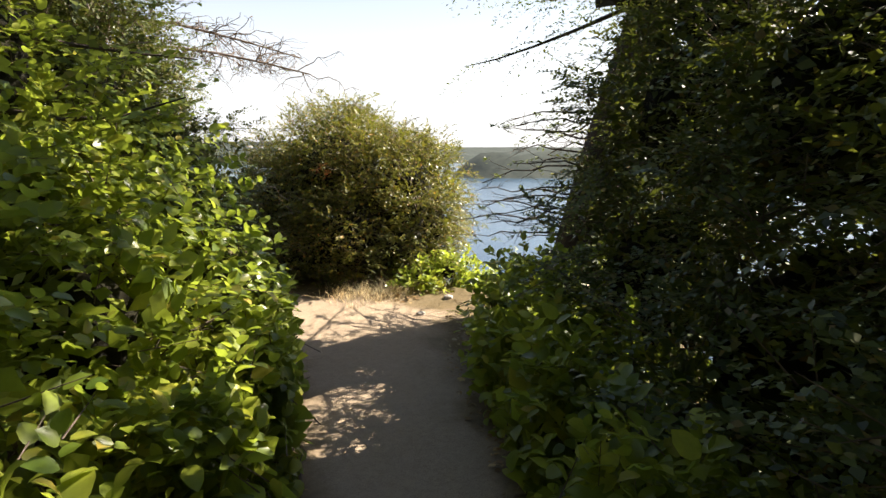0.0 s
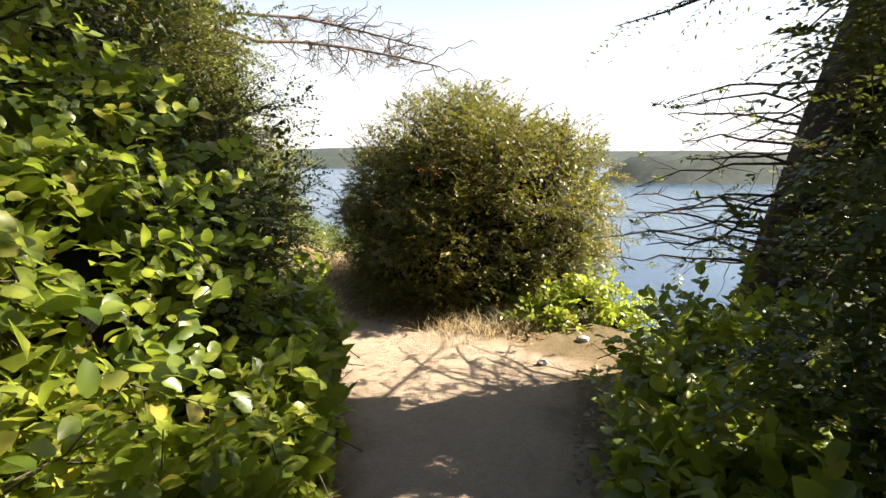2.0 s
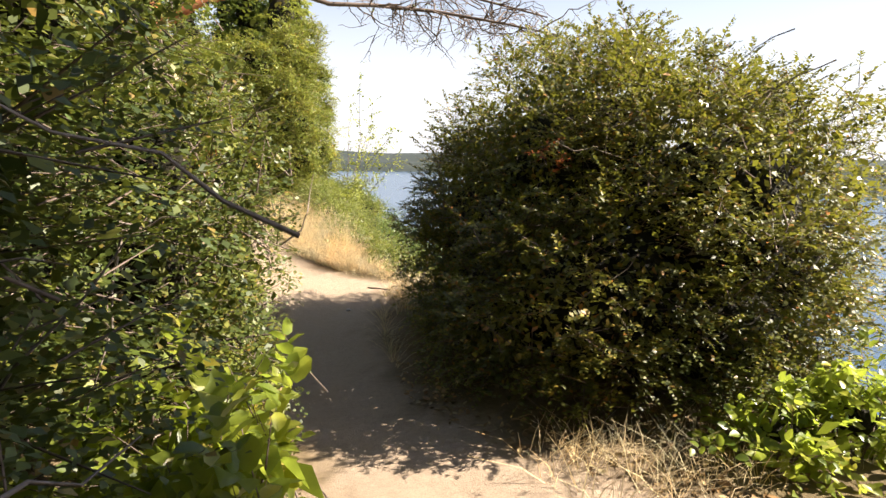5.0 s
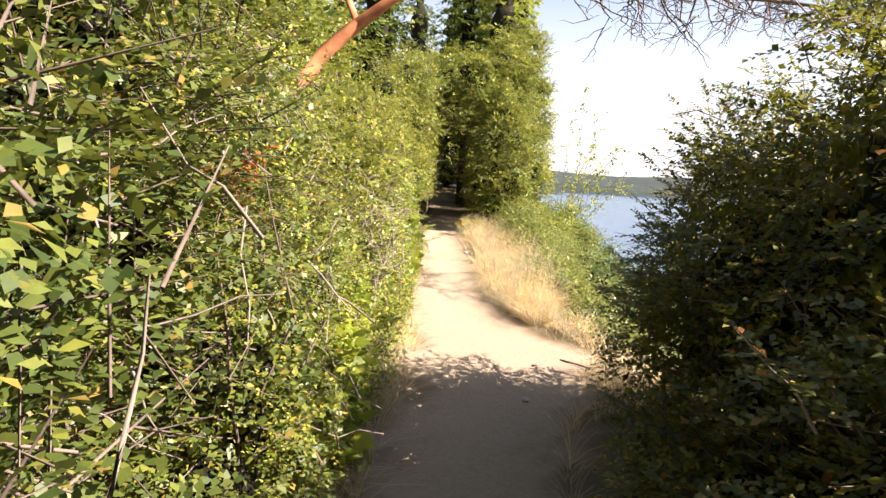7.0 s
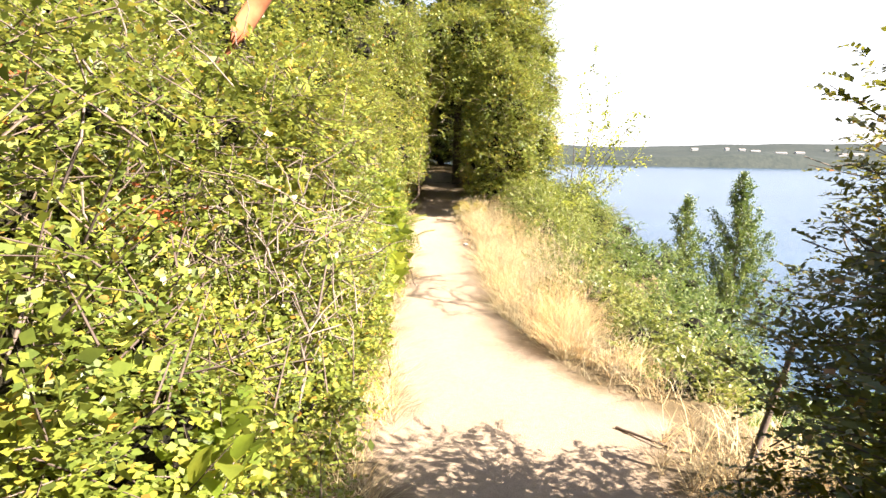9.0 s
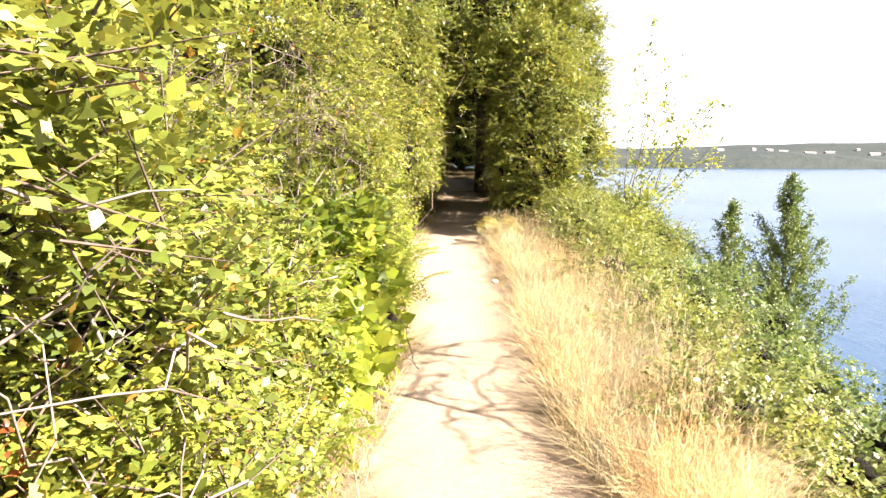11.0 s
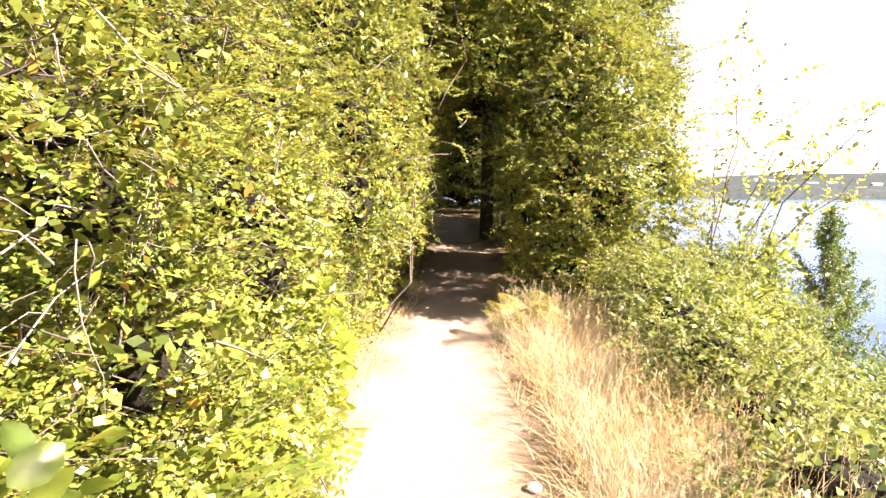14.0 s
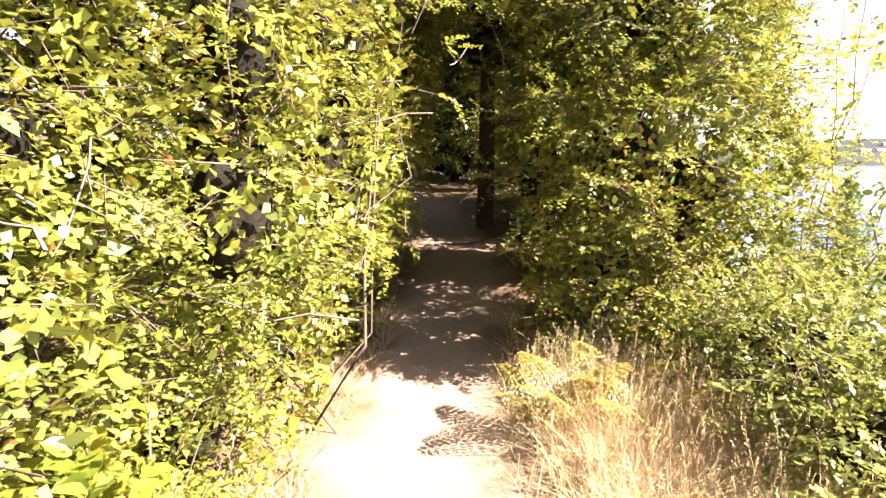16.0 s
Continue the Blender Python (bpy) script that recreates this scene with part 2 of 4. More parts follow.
def mesh_object(name, verts, faces, mat, parent=None, label="", smooth=False):
    me = bpy.data.meshes.new(name)
    verts = np.asarray(verts, np.float32)
    if isinstance(faces, np.ndarray):
        k = faces.shape[1]
        me.vertices.add(len(verts))
        me.vertices.foreach_set("co", verts.ravel())
        me.loops.add(faces.size)
        me.loops.foreach_set("vertex_index", faces.astype(np.int32).ravel())
        me.polygons.add(len(faces))
        me.polygons.foreach_set("loop_start", np.arange(0, faces.size, k, dtype=np.int32))
        me.update(calc_edges=True)
    else:
        me.from_pydata([tuple(v) for v in verts], [], faces)
    if smooth:
        me.polygons.foreach_set("use_smooth", np.ones(len(me.polygons), bool))
    me.materials.append(mat)
    ob = new(name, me)
    if parent:
        ob.parent = parent
    if label:
        ob["label"] = label
    return ob


def spaced(spans):
    return np.unique(np.concatenate([np.arange(a, b, s) for a, b, s in spans] + [np.array([spans[-1][1]])]))


def build_ground():
    xs = spaced([(-3500, -400, 300), (-400, -60, 30), (-60, -12, 3), (-12, -4, .4), (-4, 3, .12), (3, 8, .3), (8, 40, 1.5), (40, 120, 8), (120, 600, 30), (600, 1800, 60), (1800, 4000, 200)])
    ys = spaced([(-3000, -300, 300), (-300, -40, 20), (-40, -14, 1.5), (-14, 13, .14), (13, 24, .4), (24, 70, 2), (70, 300, 12), (300, 760, 25), (760, 1650, 100), (1650, 2100, 25), (2100, 4500, 200)])
    gx, gy = np.meshgrid(xs, ys)
    z = ground_height(gx, gy)
    nx, ny = len(xs), len(ys)
    v = np.stack([gx.ravel(), gy.ravel(), z.ravel()], 1)
    i = (np.arange(ny - 1)[:, None] * nx + np.arange(nx - 1)[None, :]).ravel()
    f = np.stack([i, i + 1, i + nx + 1, i + nx], 1)
    ob = mesh_object("ground", v, f, EARTH, smooth=True)
    _, out, side, _ = trail_frame(gx, gy)
    ragged = out + .13 * waves(gx, gy, 1.9) + .08 * waves(gx, gy, 6.3) + .04 * waves(gx, gy, 15)
    att = ob.data.attributes.new("trodden", "FLOAT", "POINT")
    att.data.foreach_set("value", np.clip(.5 - ragged / .3, 0, 1).ravel().astype(np.float32))
    ob.data.materials.append(FAR)
    far = (np.abs(v[f[:, 0], 1]) > 250) | (np.abs(v[f[:, 0], 0]) > 250)
    ob.data.polygons.foreach_set("material_index", far.astype(np.int32))
    tagged(ob, "dusty trodden earth trail and bluff ground", "ground", kind="structure")


build_ground()
wv = [(-4000, -3000, -28), (4500, -3000, -28), (4500, 4500, -28), (-4000, 4500, -28)]
tagged(mesh_object("water", wv, [(0, 1, 2, 3)], WATER), "calm blue bay water below the bluff", "water", kind="structure")

# ---- plant building ----
rng = np.random.default_rng(7)


def unit(a):
    return a / np.maximum(np.linalg.norm(a, axis=-1, keepdims=True), 1e-9)


def rand_dir(n):
    return unit(rng.normal(size=(n, 3)))


def leaves_mesh(base, way, up, length, width, fold=.25, broad=False):
    """Leaf blades: base points, directions, normals; folded along the middle rib. Returns vertices and quads."""
    n = len(base)
    length, width = np.broadcast_to(length, n)[:, None], np.broadcast_to(width, n)[:, None]
    side = unit(np.cross(way, up))
    nor = np.cross(side, way)
    if broad:
        cols = [(0, 0, 0), (.13, -.32, fold * .32), (.42, -.5, fold * .5), (.77, -.36, fold * .3), (1, 0, -.2), (.77, .36, fold * .3), (.42, .5, fold * .5), (.13, .32, fold * .32), (.45, 0, .03)]
        faces = [(0, 8, 2, 1), (8, 4, 3, 2), (0, 7, 6, 8), (8, 6, 5, 4)]
    else:
        cols = [(0, 0, 0), (.55, -.5, fold * .5), (1, 0, -.08), (.42, .5, fold * .5)]
        faces = [(0, 3, 2, 1)]
    v = np.stack([base + way * length * a + side * width * b + nor * width * c for a, b, c in cols], 1)
    k = len(cols)
    f = (np.arange(n)[:, None, None] * k + np.array(faces)[None]).reshape(-1, 4)
    return v.reshape(-1, 3), f


def spray_leaves(o, d, u, length, count, leaf, width, broad=False, spread=.9, loose=.35):
    """Twigs that carry leaves in two rows: origin, direction and normal of each twig."""
    s = len(o)
    t = (np.arange(count) + .6) / count
    side = np.where(np.arange(count) % 2, 1.0, -1.0)
    lat = unit(np.cross(u, d))
    L = np.broadcast_to(length, s)[:, None, None]
    bend = -.25 * L * (t ** 2)[None, :, None] * np.array([0, 0, 1.0])
    p = o[:, None] + d[:, None] * L * t[None, :, None] + bend
    way = d[:, None] * .75 + lat[:, None] * side[None, :, None] * spread + rng.normal(size=(s, count, 3)) * loose
    nor = u[:, None] + rng.normal(size=(s, count, 3)) * loose
    size = rng.uniform(.65, 1.15, (s, count)) * (1 - .35 * t[None])
    return leaves_mesh(p.reshape(-1, 3), unit(way.reshape(-1, 3)), unit(nor.reshape(-1, 3)), (size * leaf).ravel(), (size * width).ravel(), broad=broad)


def tubes(paths, sides=4):
    """Tapered tubes along lists of (point, radius). Returns vertices and quads."""
    vs, fs, at = [], [], 0
    ang = np.arange(sides) * 2 * math.pi / sides
    for path in paths:
        p = np.array([q for q, _ in path], float)
        r = np.array([w for _, w in path], float)
        d = unit(np.gradient(p, axis=0))
        ref = np.where(np.abs(d[:, 2:3]) > .9, np.array([[1.0, 0, 0]]), np.array([[0, 0, 1.0]]))
        a = unit(np.cross(d, ref))
        b = np.cross(d, a)
        ring = p[:, None] + r[:, None, None] * (a[:, None] * np.cos(ang)[None, :, None] + b[:, None] * np.sin(ang)[None, :, None])
        vs.append(ring.reshape(-1, 3))
        n = len(p)
        i = np.arange(n - 1)[:, None] * sides
        j = np.arange(sides)[None]
        k = (j + 1) % sides
        fs.append(np.stack([at + i + j, at + i + k, at + i + sides + k, at + i + sides + j], -1).reshape(-1, 4))
        at += n * sides
    return np.concatenate(vs), np.concatenate(fs)


def crooked(a, b, r0, r1, steps=6, wobble=.08, sag=0.0):
    a, b = np.array(a, float), np.array(b, float)
    length = np.linalg.norm(b - a)
    out = []
    off = np.zeros(3)
    for i in range(steps + 1):
        t = i / steps
        if 0 < i < steps:
            off = off * .6 + rng.normal(size=3) * wobble * length * .35
        out.append((a + (b - a) * t + off * (1 if i < steps else .5) + np.array([0, 0, -sag * 4 * t * (1 - t)]), r0 + (r1 - r0) * t))
    return out


def blob_points(blobs, n, bias=None, shell=(.7, 1.04)):
    """Points and outward normals in the outer shell of a union of ellipsoids."""
    blobs = np.array(blobs, float)
    area = (blobs[:, 3] * blobs[:, 4] + blobs[:, 4] * blobs[:, 5] + blobs[:, 3] * blobs[:, 5])
    which = rng.choice(len(blobs), n, p=area / area.sum())
    d = rand_dir(n)
    c, r = blobs[which, :3], blobs[which, 3:]
    u = shell[0] + (shell[1] - shell[0]) * rng.uniform(0, 1, n) ** .6
    q = c + d * r
    rough = np.array([noise.noise(Vector(a) * (1.5 / k)) * .4 + noise.noise(Vector(a) * (4.0 / k)) * .28 for a, k in zip(q, np.maximum(r.mean(1), .6))])
    lump = 1 + rough
    p = c + d * r * (u * lump)[:, None]
    nrm = unit(d / r)
    keep = np.ones(n, bool)
    for k, b in enumerate(blobs):
        keep &= (which == k) | (np.linalg.norm((p - b[:3]) / b[3:], axis=1) > .8)
    keep &= p[:, 2] > ground_height(p[:, 0], p[:, 1]) + .04
    if bias is not None:
        keep &= (nrm @ unit(np.array(bias, float)) > -.15) | (rng.uniform(size=n) < .1)
    return p[keep], nrm[keep]


def unit_ball():
    bm = bmesh.new()
    bmesh.ops.create_icosphere(bm, subdivisions=3, radius=1)
    bm.verts.ensure_lookup_table()
    v = np.array([x.co[:] for x in bm.verts])
    f = np.array([[x.index for x in p.verts] for p in bm.faces])
    bm.free()
    return v, f


BALL_V, BALL_F = unit_ball()
# Near black, so that gaps between leaves look deeply shaded.
INNER = bark_material("inner_dark", (0.006, 0.006, 0.003), (0.026, 0.022, 0.011), 25, 0.05)


def dark_core(blobs, base, root, size=.66):
    """Near-black solid hulls added inside a plant to block light and darken its gaps."""
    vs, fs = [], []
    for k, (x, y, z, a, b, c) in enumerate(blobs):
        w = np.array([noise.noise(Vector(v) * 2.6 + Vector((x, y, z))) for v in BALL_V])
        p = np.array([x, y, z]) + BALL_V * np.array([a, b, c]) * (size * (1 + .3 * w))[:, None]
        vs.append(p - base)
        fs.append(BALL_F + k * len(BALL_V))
    tagged(mesh_object("dark_core", np.concatenate(vs), np.concatenate(fs), INNER, root), kind="stuff")


def clear_of_walk(p, gap=.0):
    """Keeps foliage off the trodden strip; boughs may close over it at the mouth of the woods."""
    _, out, _, _ = trail_frame(p[:, 0], p[:, 1])
    up = p[:, 2] - ground_height(p[:, 0], p[:, 1])
    return (out > gap) | ((p[:, 1] > 9.5) & (up > 2.5)) | ((p[:, 1] > 8) & (up > .9) & (out > -.38))


def shrub(name, blobs, twigs, mat, leaf, width, count=12, length=.22, broad=False, bias=None, label="", category="shrub", group="",
          stems=10, stem_mat=None, flat=.6, upward=.3, shell=(.74, 1.04), dead=0, gap=.03, clump=.1, per_clump=5, core=.36, fill=1.8, fill_leaf=0, hollow=2.4):
    cp, cn = blob_points(blobs, max(8, int(twigs / per_clump * 1.8)), bias, shell)
    # boughs gather in tiers and leave hollows between them
    thick = np.array([noise.noise(Vector(q) * hollow) for q in cp * np.array([1, 1, 1.7])])
    kept = (thick > -.12) | (rng.uniform(size=len(cp)) < .28)
    if kept.sum() > 6:
        cp, cn = cp[kept], cn[kept]
    m = len(cp)
    reach = rng.uniform(.7, 1.4, m) * length * 1.5
    shoot = rng.uniform(size=m) < .05
    bough = unit(cn * .85 + rng.normal(size=(m, 3)) * .38 + np.array([0, 0, 1.0]) * (upward * .6 + .8 * shoot)[:, None])
    plane = unit(np.array([0, 0, flat + .5]) + cn * (.5 if broad else .22) + rng.normal(size=(m, 3)) * .22)
    across = unit(np.cross(plane, bough))
    step = np.tile((np.arange(per_clump) + .5) / per_clump, (m, 1)) + rng.uniform(-.08, .08, (m, per_clump))
    hand = np.where(np.arange(per_clump) % 2, 1.0, -1.0)[None, :, None] * np.where(np.arange(per_clump) == per_clump - 1, .1, 1.0)[None, :, None]
    o = (cp - bough * (reach * .6)[:, None])[:, None] + bough[:, None] * (reach[:, None] * step)[:, :, None] + rng.normal(size=(m, per_clump, 3)) * clump * .22
    o = o - np.array([0, 0, 1.0]) * (reach[:, None] * step ** 2 * .16)[:, :, None]
    d = unit(bough[:, None] * .75 + across[:, None] * hand * .8 + rng.normal(size=(m, per_clump, 3)) * .16)
    u = unit(plane[:, None] + rng.normal(size=(m, per_clump, 3)) * .2)
    L = (length * (1.15 - .5 * step) * rng.uniform(.75, 1.2, (m, per_clump))).ravel()
    o, d, u = o.reshape(-1, 3), d.reshape(-1, 3), u.reshape(-1, 3)
    nrm = np.repeat(cn, per_clump, 0)
    p = o + d * L[:, None] * .5
    keep = (np.minimum(p[:, 2], o[:, 2]) > ground_height(p[:, 0], p[:, 1]) + .03) & clear_of_walk(p, gap) & clear_of_walk(o + d * L[:, None], gap)
    p, nrm, o, d, u, L = p[keep], nrm[keep], o[keep], d[keep], u[keep], L[keep]
    n = len(p)
    if n < 5:
        return None
    b = np.array(blobs, float)
    low = b[np.argmin(b[:, 2])]
    base = np.array([b[:, 0].mean(), b[:, 1].mean(), 0])
    base[2] = height(base[0], base[1]) - .03
    root = new(name)
    root.location = base
    lv, lf = spray_leaves(o - base, d, u, L, count, leaf, width, broad, loose=.32 if broad else .24)
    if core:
        dark_core(blobs, base, root, core)
    # the crowded inner leaves
    fp, fn = blob_points(blobs, int(twigs * fill), bias, (.5, .8))
    inside = clear_of_walk(fp, gap + .05)
    fp, fn = fp[inside], fn[inside]
    m = len(fp)
    fl = fill_leaf or leaf * 1.5
    iv, jf = leaves_mesh(fp - base, unit(rand_dir(m) * .8 + fn[:m] * .2), unit(fn[:m] + rand_dir(m)), rng.uniform(.7, 1.2, m) * fl, fl * .6)
    lf = np.concatenate([lf, jf + len(lv)])
    lv = np.concatenate([lv, iv])
    # woody stems rising to the blobs, and fine twigs
    paths = []
    pick = rng.choice(n, min(stems, n), replace=False)
    for i in pick:
        a = np.array([rng.normal() * .25 * low[3], rng.normal() * .25 * low[4], 0])
        paths.append(crooked(a, p[i] - base - nrm[i] * .12, rng.uniform(.006, .014), .002, 6, .12))
    for i in rng.choice(n, min(n, twigs // 6), replace=False):
        paths.append([(o[i] - base - d[i] * .12, .0035), (o[i] - base + d[i] * L[i] * .9, .0012)])
    sv, sf = tubes(paths, 3)
    tagged(mesh_object("branchwork", sv, sf, stem_mat or TWIG, root), kind="stuff")
    tagged(mesh_object("foliage", lv, lf, mat, root, smooth=broad), kind="stuff")
    if dead:
        dp = []
        for i in rng.choice(n, dead):
            e = p[i] - base + nrm[i] * .05
            q = unit(rng.normal(size=3) + np.array([0, 0, .3])) * rng.uniform(.2, .55)
            dp.append(crooked(e - q * .6, e + q * .4, .005, .0015, 4, .15))
        dv, df = tubes(dp, 3)
        tagged(mesh_object("dead_branchwork", dv, df, GREY_TWIG, root, "bare pale grey twigs"), kind="stuff")
    tagged(root, label, category, group)
    return root


def conifer(x, y, top, radius, base_z=None, trunk=.12, boughs=60, start=.08, twigs=9, leaf=.055, label="", mat=None, lean=(0, 0), squash=1.0, group="conifers", per=12, thick=.5, dead=0):
    z0 = height(x, y) - .1 if base_z is None else base_z
    root = new("conifer_tree")
    root.location = (x, y, z0)
    H = top - z0
    axis = lambda t: np.array([lean[0] * t, lean[1] * t, H * t])
    tv, tf = tubes([[(axis(t) + rng.normal(size=3) * .01, trunk * (1 - t) ** .8 + .008) for t in np.linspace(0, 1, 9)]], 9)
    mesh_object("trunk", tv, tf, FIR_BARK, root, smooth=True)
    paths, O, D, U, L = [], [], [], [], []
    for i in range(boughs):
        t = start + (1 - start) * ((i + rng.uniform(0, .8)) / boughs) * .98
        a = i * 2.4 + rng.uniform(-.5, .5)
        reach = radius * (1 - t) ** .75 * rng.uniform(.65, 1.15) + .12
        out = np.array([math.cos(a), math.sin(a) * squash, 0])
        tip = axis(t) + out * reach + np.array([0, 0, reach * rng.uniform(-.35, .15)])
        path = crooked(axis(t), tip, .006 + .012 * reach, .003, 5, .05, .05 * reach)
        paths.append(path)
        m = max(4, int(twigs * reach / max(radius, .1) * 1.8))
        for k in range(m):
            q = (k + rng.uniform(.2, 1)) / m * .85 + .15
            j = min(int(q * 5), 4)
            pt = path[j][0] + (path[j + 1][0] - path[j][0]) * (q * 5 - j)
            sd = np.array([-out[1], out[0], 0]) * (1 if k % 2 else -1)
            O.append(pt)
            D.append(out * .6 + sd * rng.uniform(.3, 1) + np.array([0, 0, rng.uniform(-.45, .15)]))
            U.append(np.array([0, 0, 1]) + rng.normal(size=3) * .3)
            L.append(rng.uniform(.25, .5) * (.6 + .4 * reach / radius) * max(1, radius / 1.5))
    for i in range(dead):
        t = .1 + .18 * (i + .5) / dead
        a = 2.2 + rng.uniform(-.75, .75)
        reach = rng.uniform(.8, 1.6)
        tip = axis(t) + np.array([math.cos(a), math.sin(a), rng.uniform(-.25, .25)]) * reach
        path = crooked(axis(t), tip, .016, .004, 7, .07, -.08)
        dv, df = tubes([path], 5)
        mesh_object("dead_limb", dv, df, FIR_BARK, root, "bare dark dead limb")
        for k in range(9):
            e = path[rng.integers(2, 8)][0]
            q = e + unit(rng.normal(size=3) * np.array([1, 1, .5])) * rng.uniform(.15, .4)
            paths.append(crooked(e, q, .004, .0015, 4, .15))
            if k < 2:
                O.append(q)
                D.append(rng.normal(size=3) * np.array([1, 1, .3]))
                U.append(np.array([0, 0, 1.0]))
                L.append(.17)
    # Solid dark hulls stacked up the trunk, added to stop light passing through.
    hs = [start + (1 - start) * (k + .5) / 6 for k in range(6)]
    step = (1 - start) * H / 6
    dark_core([(*axis(t), *(2 * [radius * .62 * (1 - t) ** .75 + .05]), step * .9) for t in hs], 0, root, .7)
    bv, bf = tubes(paths, 4)
    tagged(mesh_object("branchwork", bv, bf, FIR_BARK, root), kind="stuff")
    O, D, U, L = np.array(O), np.array(D), np.array(U), np.array(L)
    way = O + unit(D) * L[:, None]
    _, gap, _, _ = trail_frame(way[:, 0] + x, way[:, 1] + y)
    k = (gap > .3) | (O[:, 2] + z0 > 3.2)
    O, D, U, L = O[k], D[k], U[k], L[k]
    lv, lf = spray_leaves(np.array(O), unit(np.array(D)), unit(np.array(U)), np.array(L), per, leaf, leaf * thick, spread=.8, loose=.35)
    tagged(mesh_object("crown", lv, lf, mat or FIR, root), kind="stuff")
    tagged(root, label or "dark green conifer with drooping needle boughs", "tree", group)
    return root


def leafy_tree(name, x, y, top, radius, crown_low, mat, leaf=.08, twigs=900, base_z=None, trunk=.1, label="", lean=(0, 0), count=9, group="", limbs=14, bark=None):
    """A broad-leaved tree: trunk, limbs, and a crown of leaf sprays set round the limbs' outer ends."""
    z0 = height(x, y) - .1 if base_z is None else base_z
    root = new(name)
    root.location = (x, y, z0)
    H, lo = top - z0, crown_low - z0
    axis = lambda t: np.array([lean[0] * t, lean[1] * t, H * t])
    tv, tf = tubes([[(axis(t) + rng.normal(size=3) * .03 * (0 < t < 1), trunk * (1 - .85 * t)) for t in np.linspace(0, .95, 9)]], 8)
    mesh_object("trunk", tv, tf, bark or TWIG, root, smooth=True)
    paths, ends, outs = [], [], []
    for i in range(limbs):
        t = max(lo / H, .12) + (1 - max(lo / H, .12)) * (i + rng.uniform(0, .9)) / limbs * .95
        a = i * 2.4 + rng.uniform(-.4, .4)
        reach = radius * (math.sin(math.pi * min(.98, (.18 + t * .8))) + .1) * rng.uniform(.7, 1.15)
        tip = axis(t) + np.array([math.cos(a) * reach, math.sin(a) * reach, reach * rng.uniform(.0, .35)])
        tip[2] = min(tip[2], H)
        path = crooked(axis(t * .92), tip, .3 * trunk * (1.1 - t), .006, 5, .08)
        paths.append(path)
        for q, _ in path[2:]:
            ends.append(q)
            outs.append(tip - axis(t))
    bv, bf = tubes(paths, 4)
    tagged(mesh_object("branchwork", bv, bf, bark or TWIG, root), kind="stuff")
    ends, outs = np.array(ends), unit(np.array(outs))
    pick = rng.integers(0, len(ends), twigs)
    puff = radius * .22
    o = ends[pick] + rng.normal(size=(twigs, 3)) * puff * np.array([1, 1, .8])
    d = unit(outs[pick] * .6 + rng.normal(size=(twigs, 3)) * .7)
    u = unit(np.array([0, 0, 1]) + rng.normal(size=(twigs, 3)) * .5)
    lv, lf = spray_leaves(o, d, u, rng.uniform(.6, 1.2, twigs) * leaf * 4, count, leaf, leaf * .6, leaf < .1)
    tagged(mesh_object("crown", lv, lf, mat, root), kind="stuff")
    tagged(root, label, "tree", group)
    return root


def trail_point(y, side_out):
    """A point beside the trail, that far to the left of its left edge (negative: right of the right edge), at the trail point of that y."""
    i = int(np.clip(np.searchsorted(TRAIL[:, 1], y), 1, len(TRAIL) - 1))
    a, b = TRAIL[i - 1], TRAIL[i]
    u = (y - a[1]) / (b[1] - a[1])
    c = a + (b - a) * u
    d = np.array([b[0] - a[0], b[1] - a[1]])
    d /= np.linalg.norm(d)
    left = np.array([-d[1], d[0]])
    off = c[2] + side_out if side_out >= 0 else -c[2] + side_out
    return c[0] + left[0] * off, c[1] + left[1] * off


# ---- the hedge on the land side ----
y = -4.6
while y < 16:
    near = y < 9
    x1, y1 = trail_point(y, .48)
    x2, y2 = trail_point(y, .75 if y < 8 else .5)
    x3, y3 = trail_point(y, 1.2 if y < 8 else .8)
    g = height(x1, y1)
    tall = float(np.interp(y, [-5, -3.4, -2, 0, 3, 5, 7, 9, 16], [2.8, 2.35, 2.1, 1.95, 1.95, 2.4, 3.2, 4.2, 4.6]))
    j = lambda s: rng.uniform(-s, s)
    lean_in = float(np.interp(y, [6.8, 9], [0, .42]))
    x2, x3 = x2 + lean_in, x3 + lean_in
    if 2.4 < y < 5.2:
        x1, x2, x3, tall = x1 - .55, x2 - .5, x3 - .5, tall * .8
    blobs = [(x1 + j(.1), y1 + j(.2), g + .32, .46 + j(.08), .55, .45), (x1 - .12 + lean_in + j(.15), y1 + j(.3), g + tall * .33, .5 + j(.1), .48 + j(.1), tall * .2),
             (x2 + j(.2), y2 + j(.3), g + tall * (.5 + j(.05)), .55 + j(.1), .5 + j(.1), tall * .18), (x2 - .2 + j(.2), y2 + j(.3), g + tall * (.68 + j(.05)), .62 + j(.12), .55 + j(.1), tall * .17),
             (x3 + j(.25), y3 + j(.2), g + tall * (.86 + j(.06)), .75 + j(.15), .6 + j(.1), tall * .17), (x3 - .3, y3, g + tall * .5, .6, .65, tall * .4)]
    # Up to y -3.2 the leaf colour is dark green plus painted shade.
    shrub("huckleberry_shrub", blobs, (4200 if y < -1.6 else 3100) if near else 2700, SHADED_EVERGREEN if y < -3.2 else HUCK, (.032 if y < -1.6 else .042) if near else .052, (.021 if y < -1.6 else .028) if near else .034, 11, .2 if y < -1.6 else .22,
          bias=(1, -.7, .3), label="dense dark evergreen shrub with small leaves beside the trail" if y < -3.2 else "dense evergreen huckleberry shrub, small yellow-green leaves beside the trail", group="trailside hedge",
          stems=8, dead=30, core=.3, fill=2.6)
    y += .95
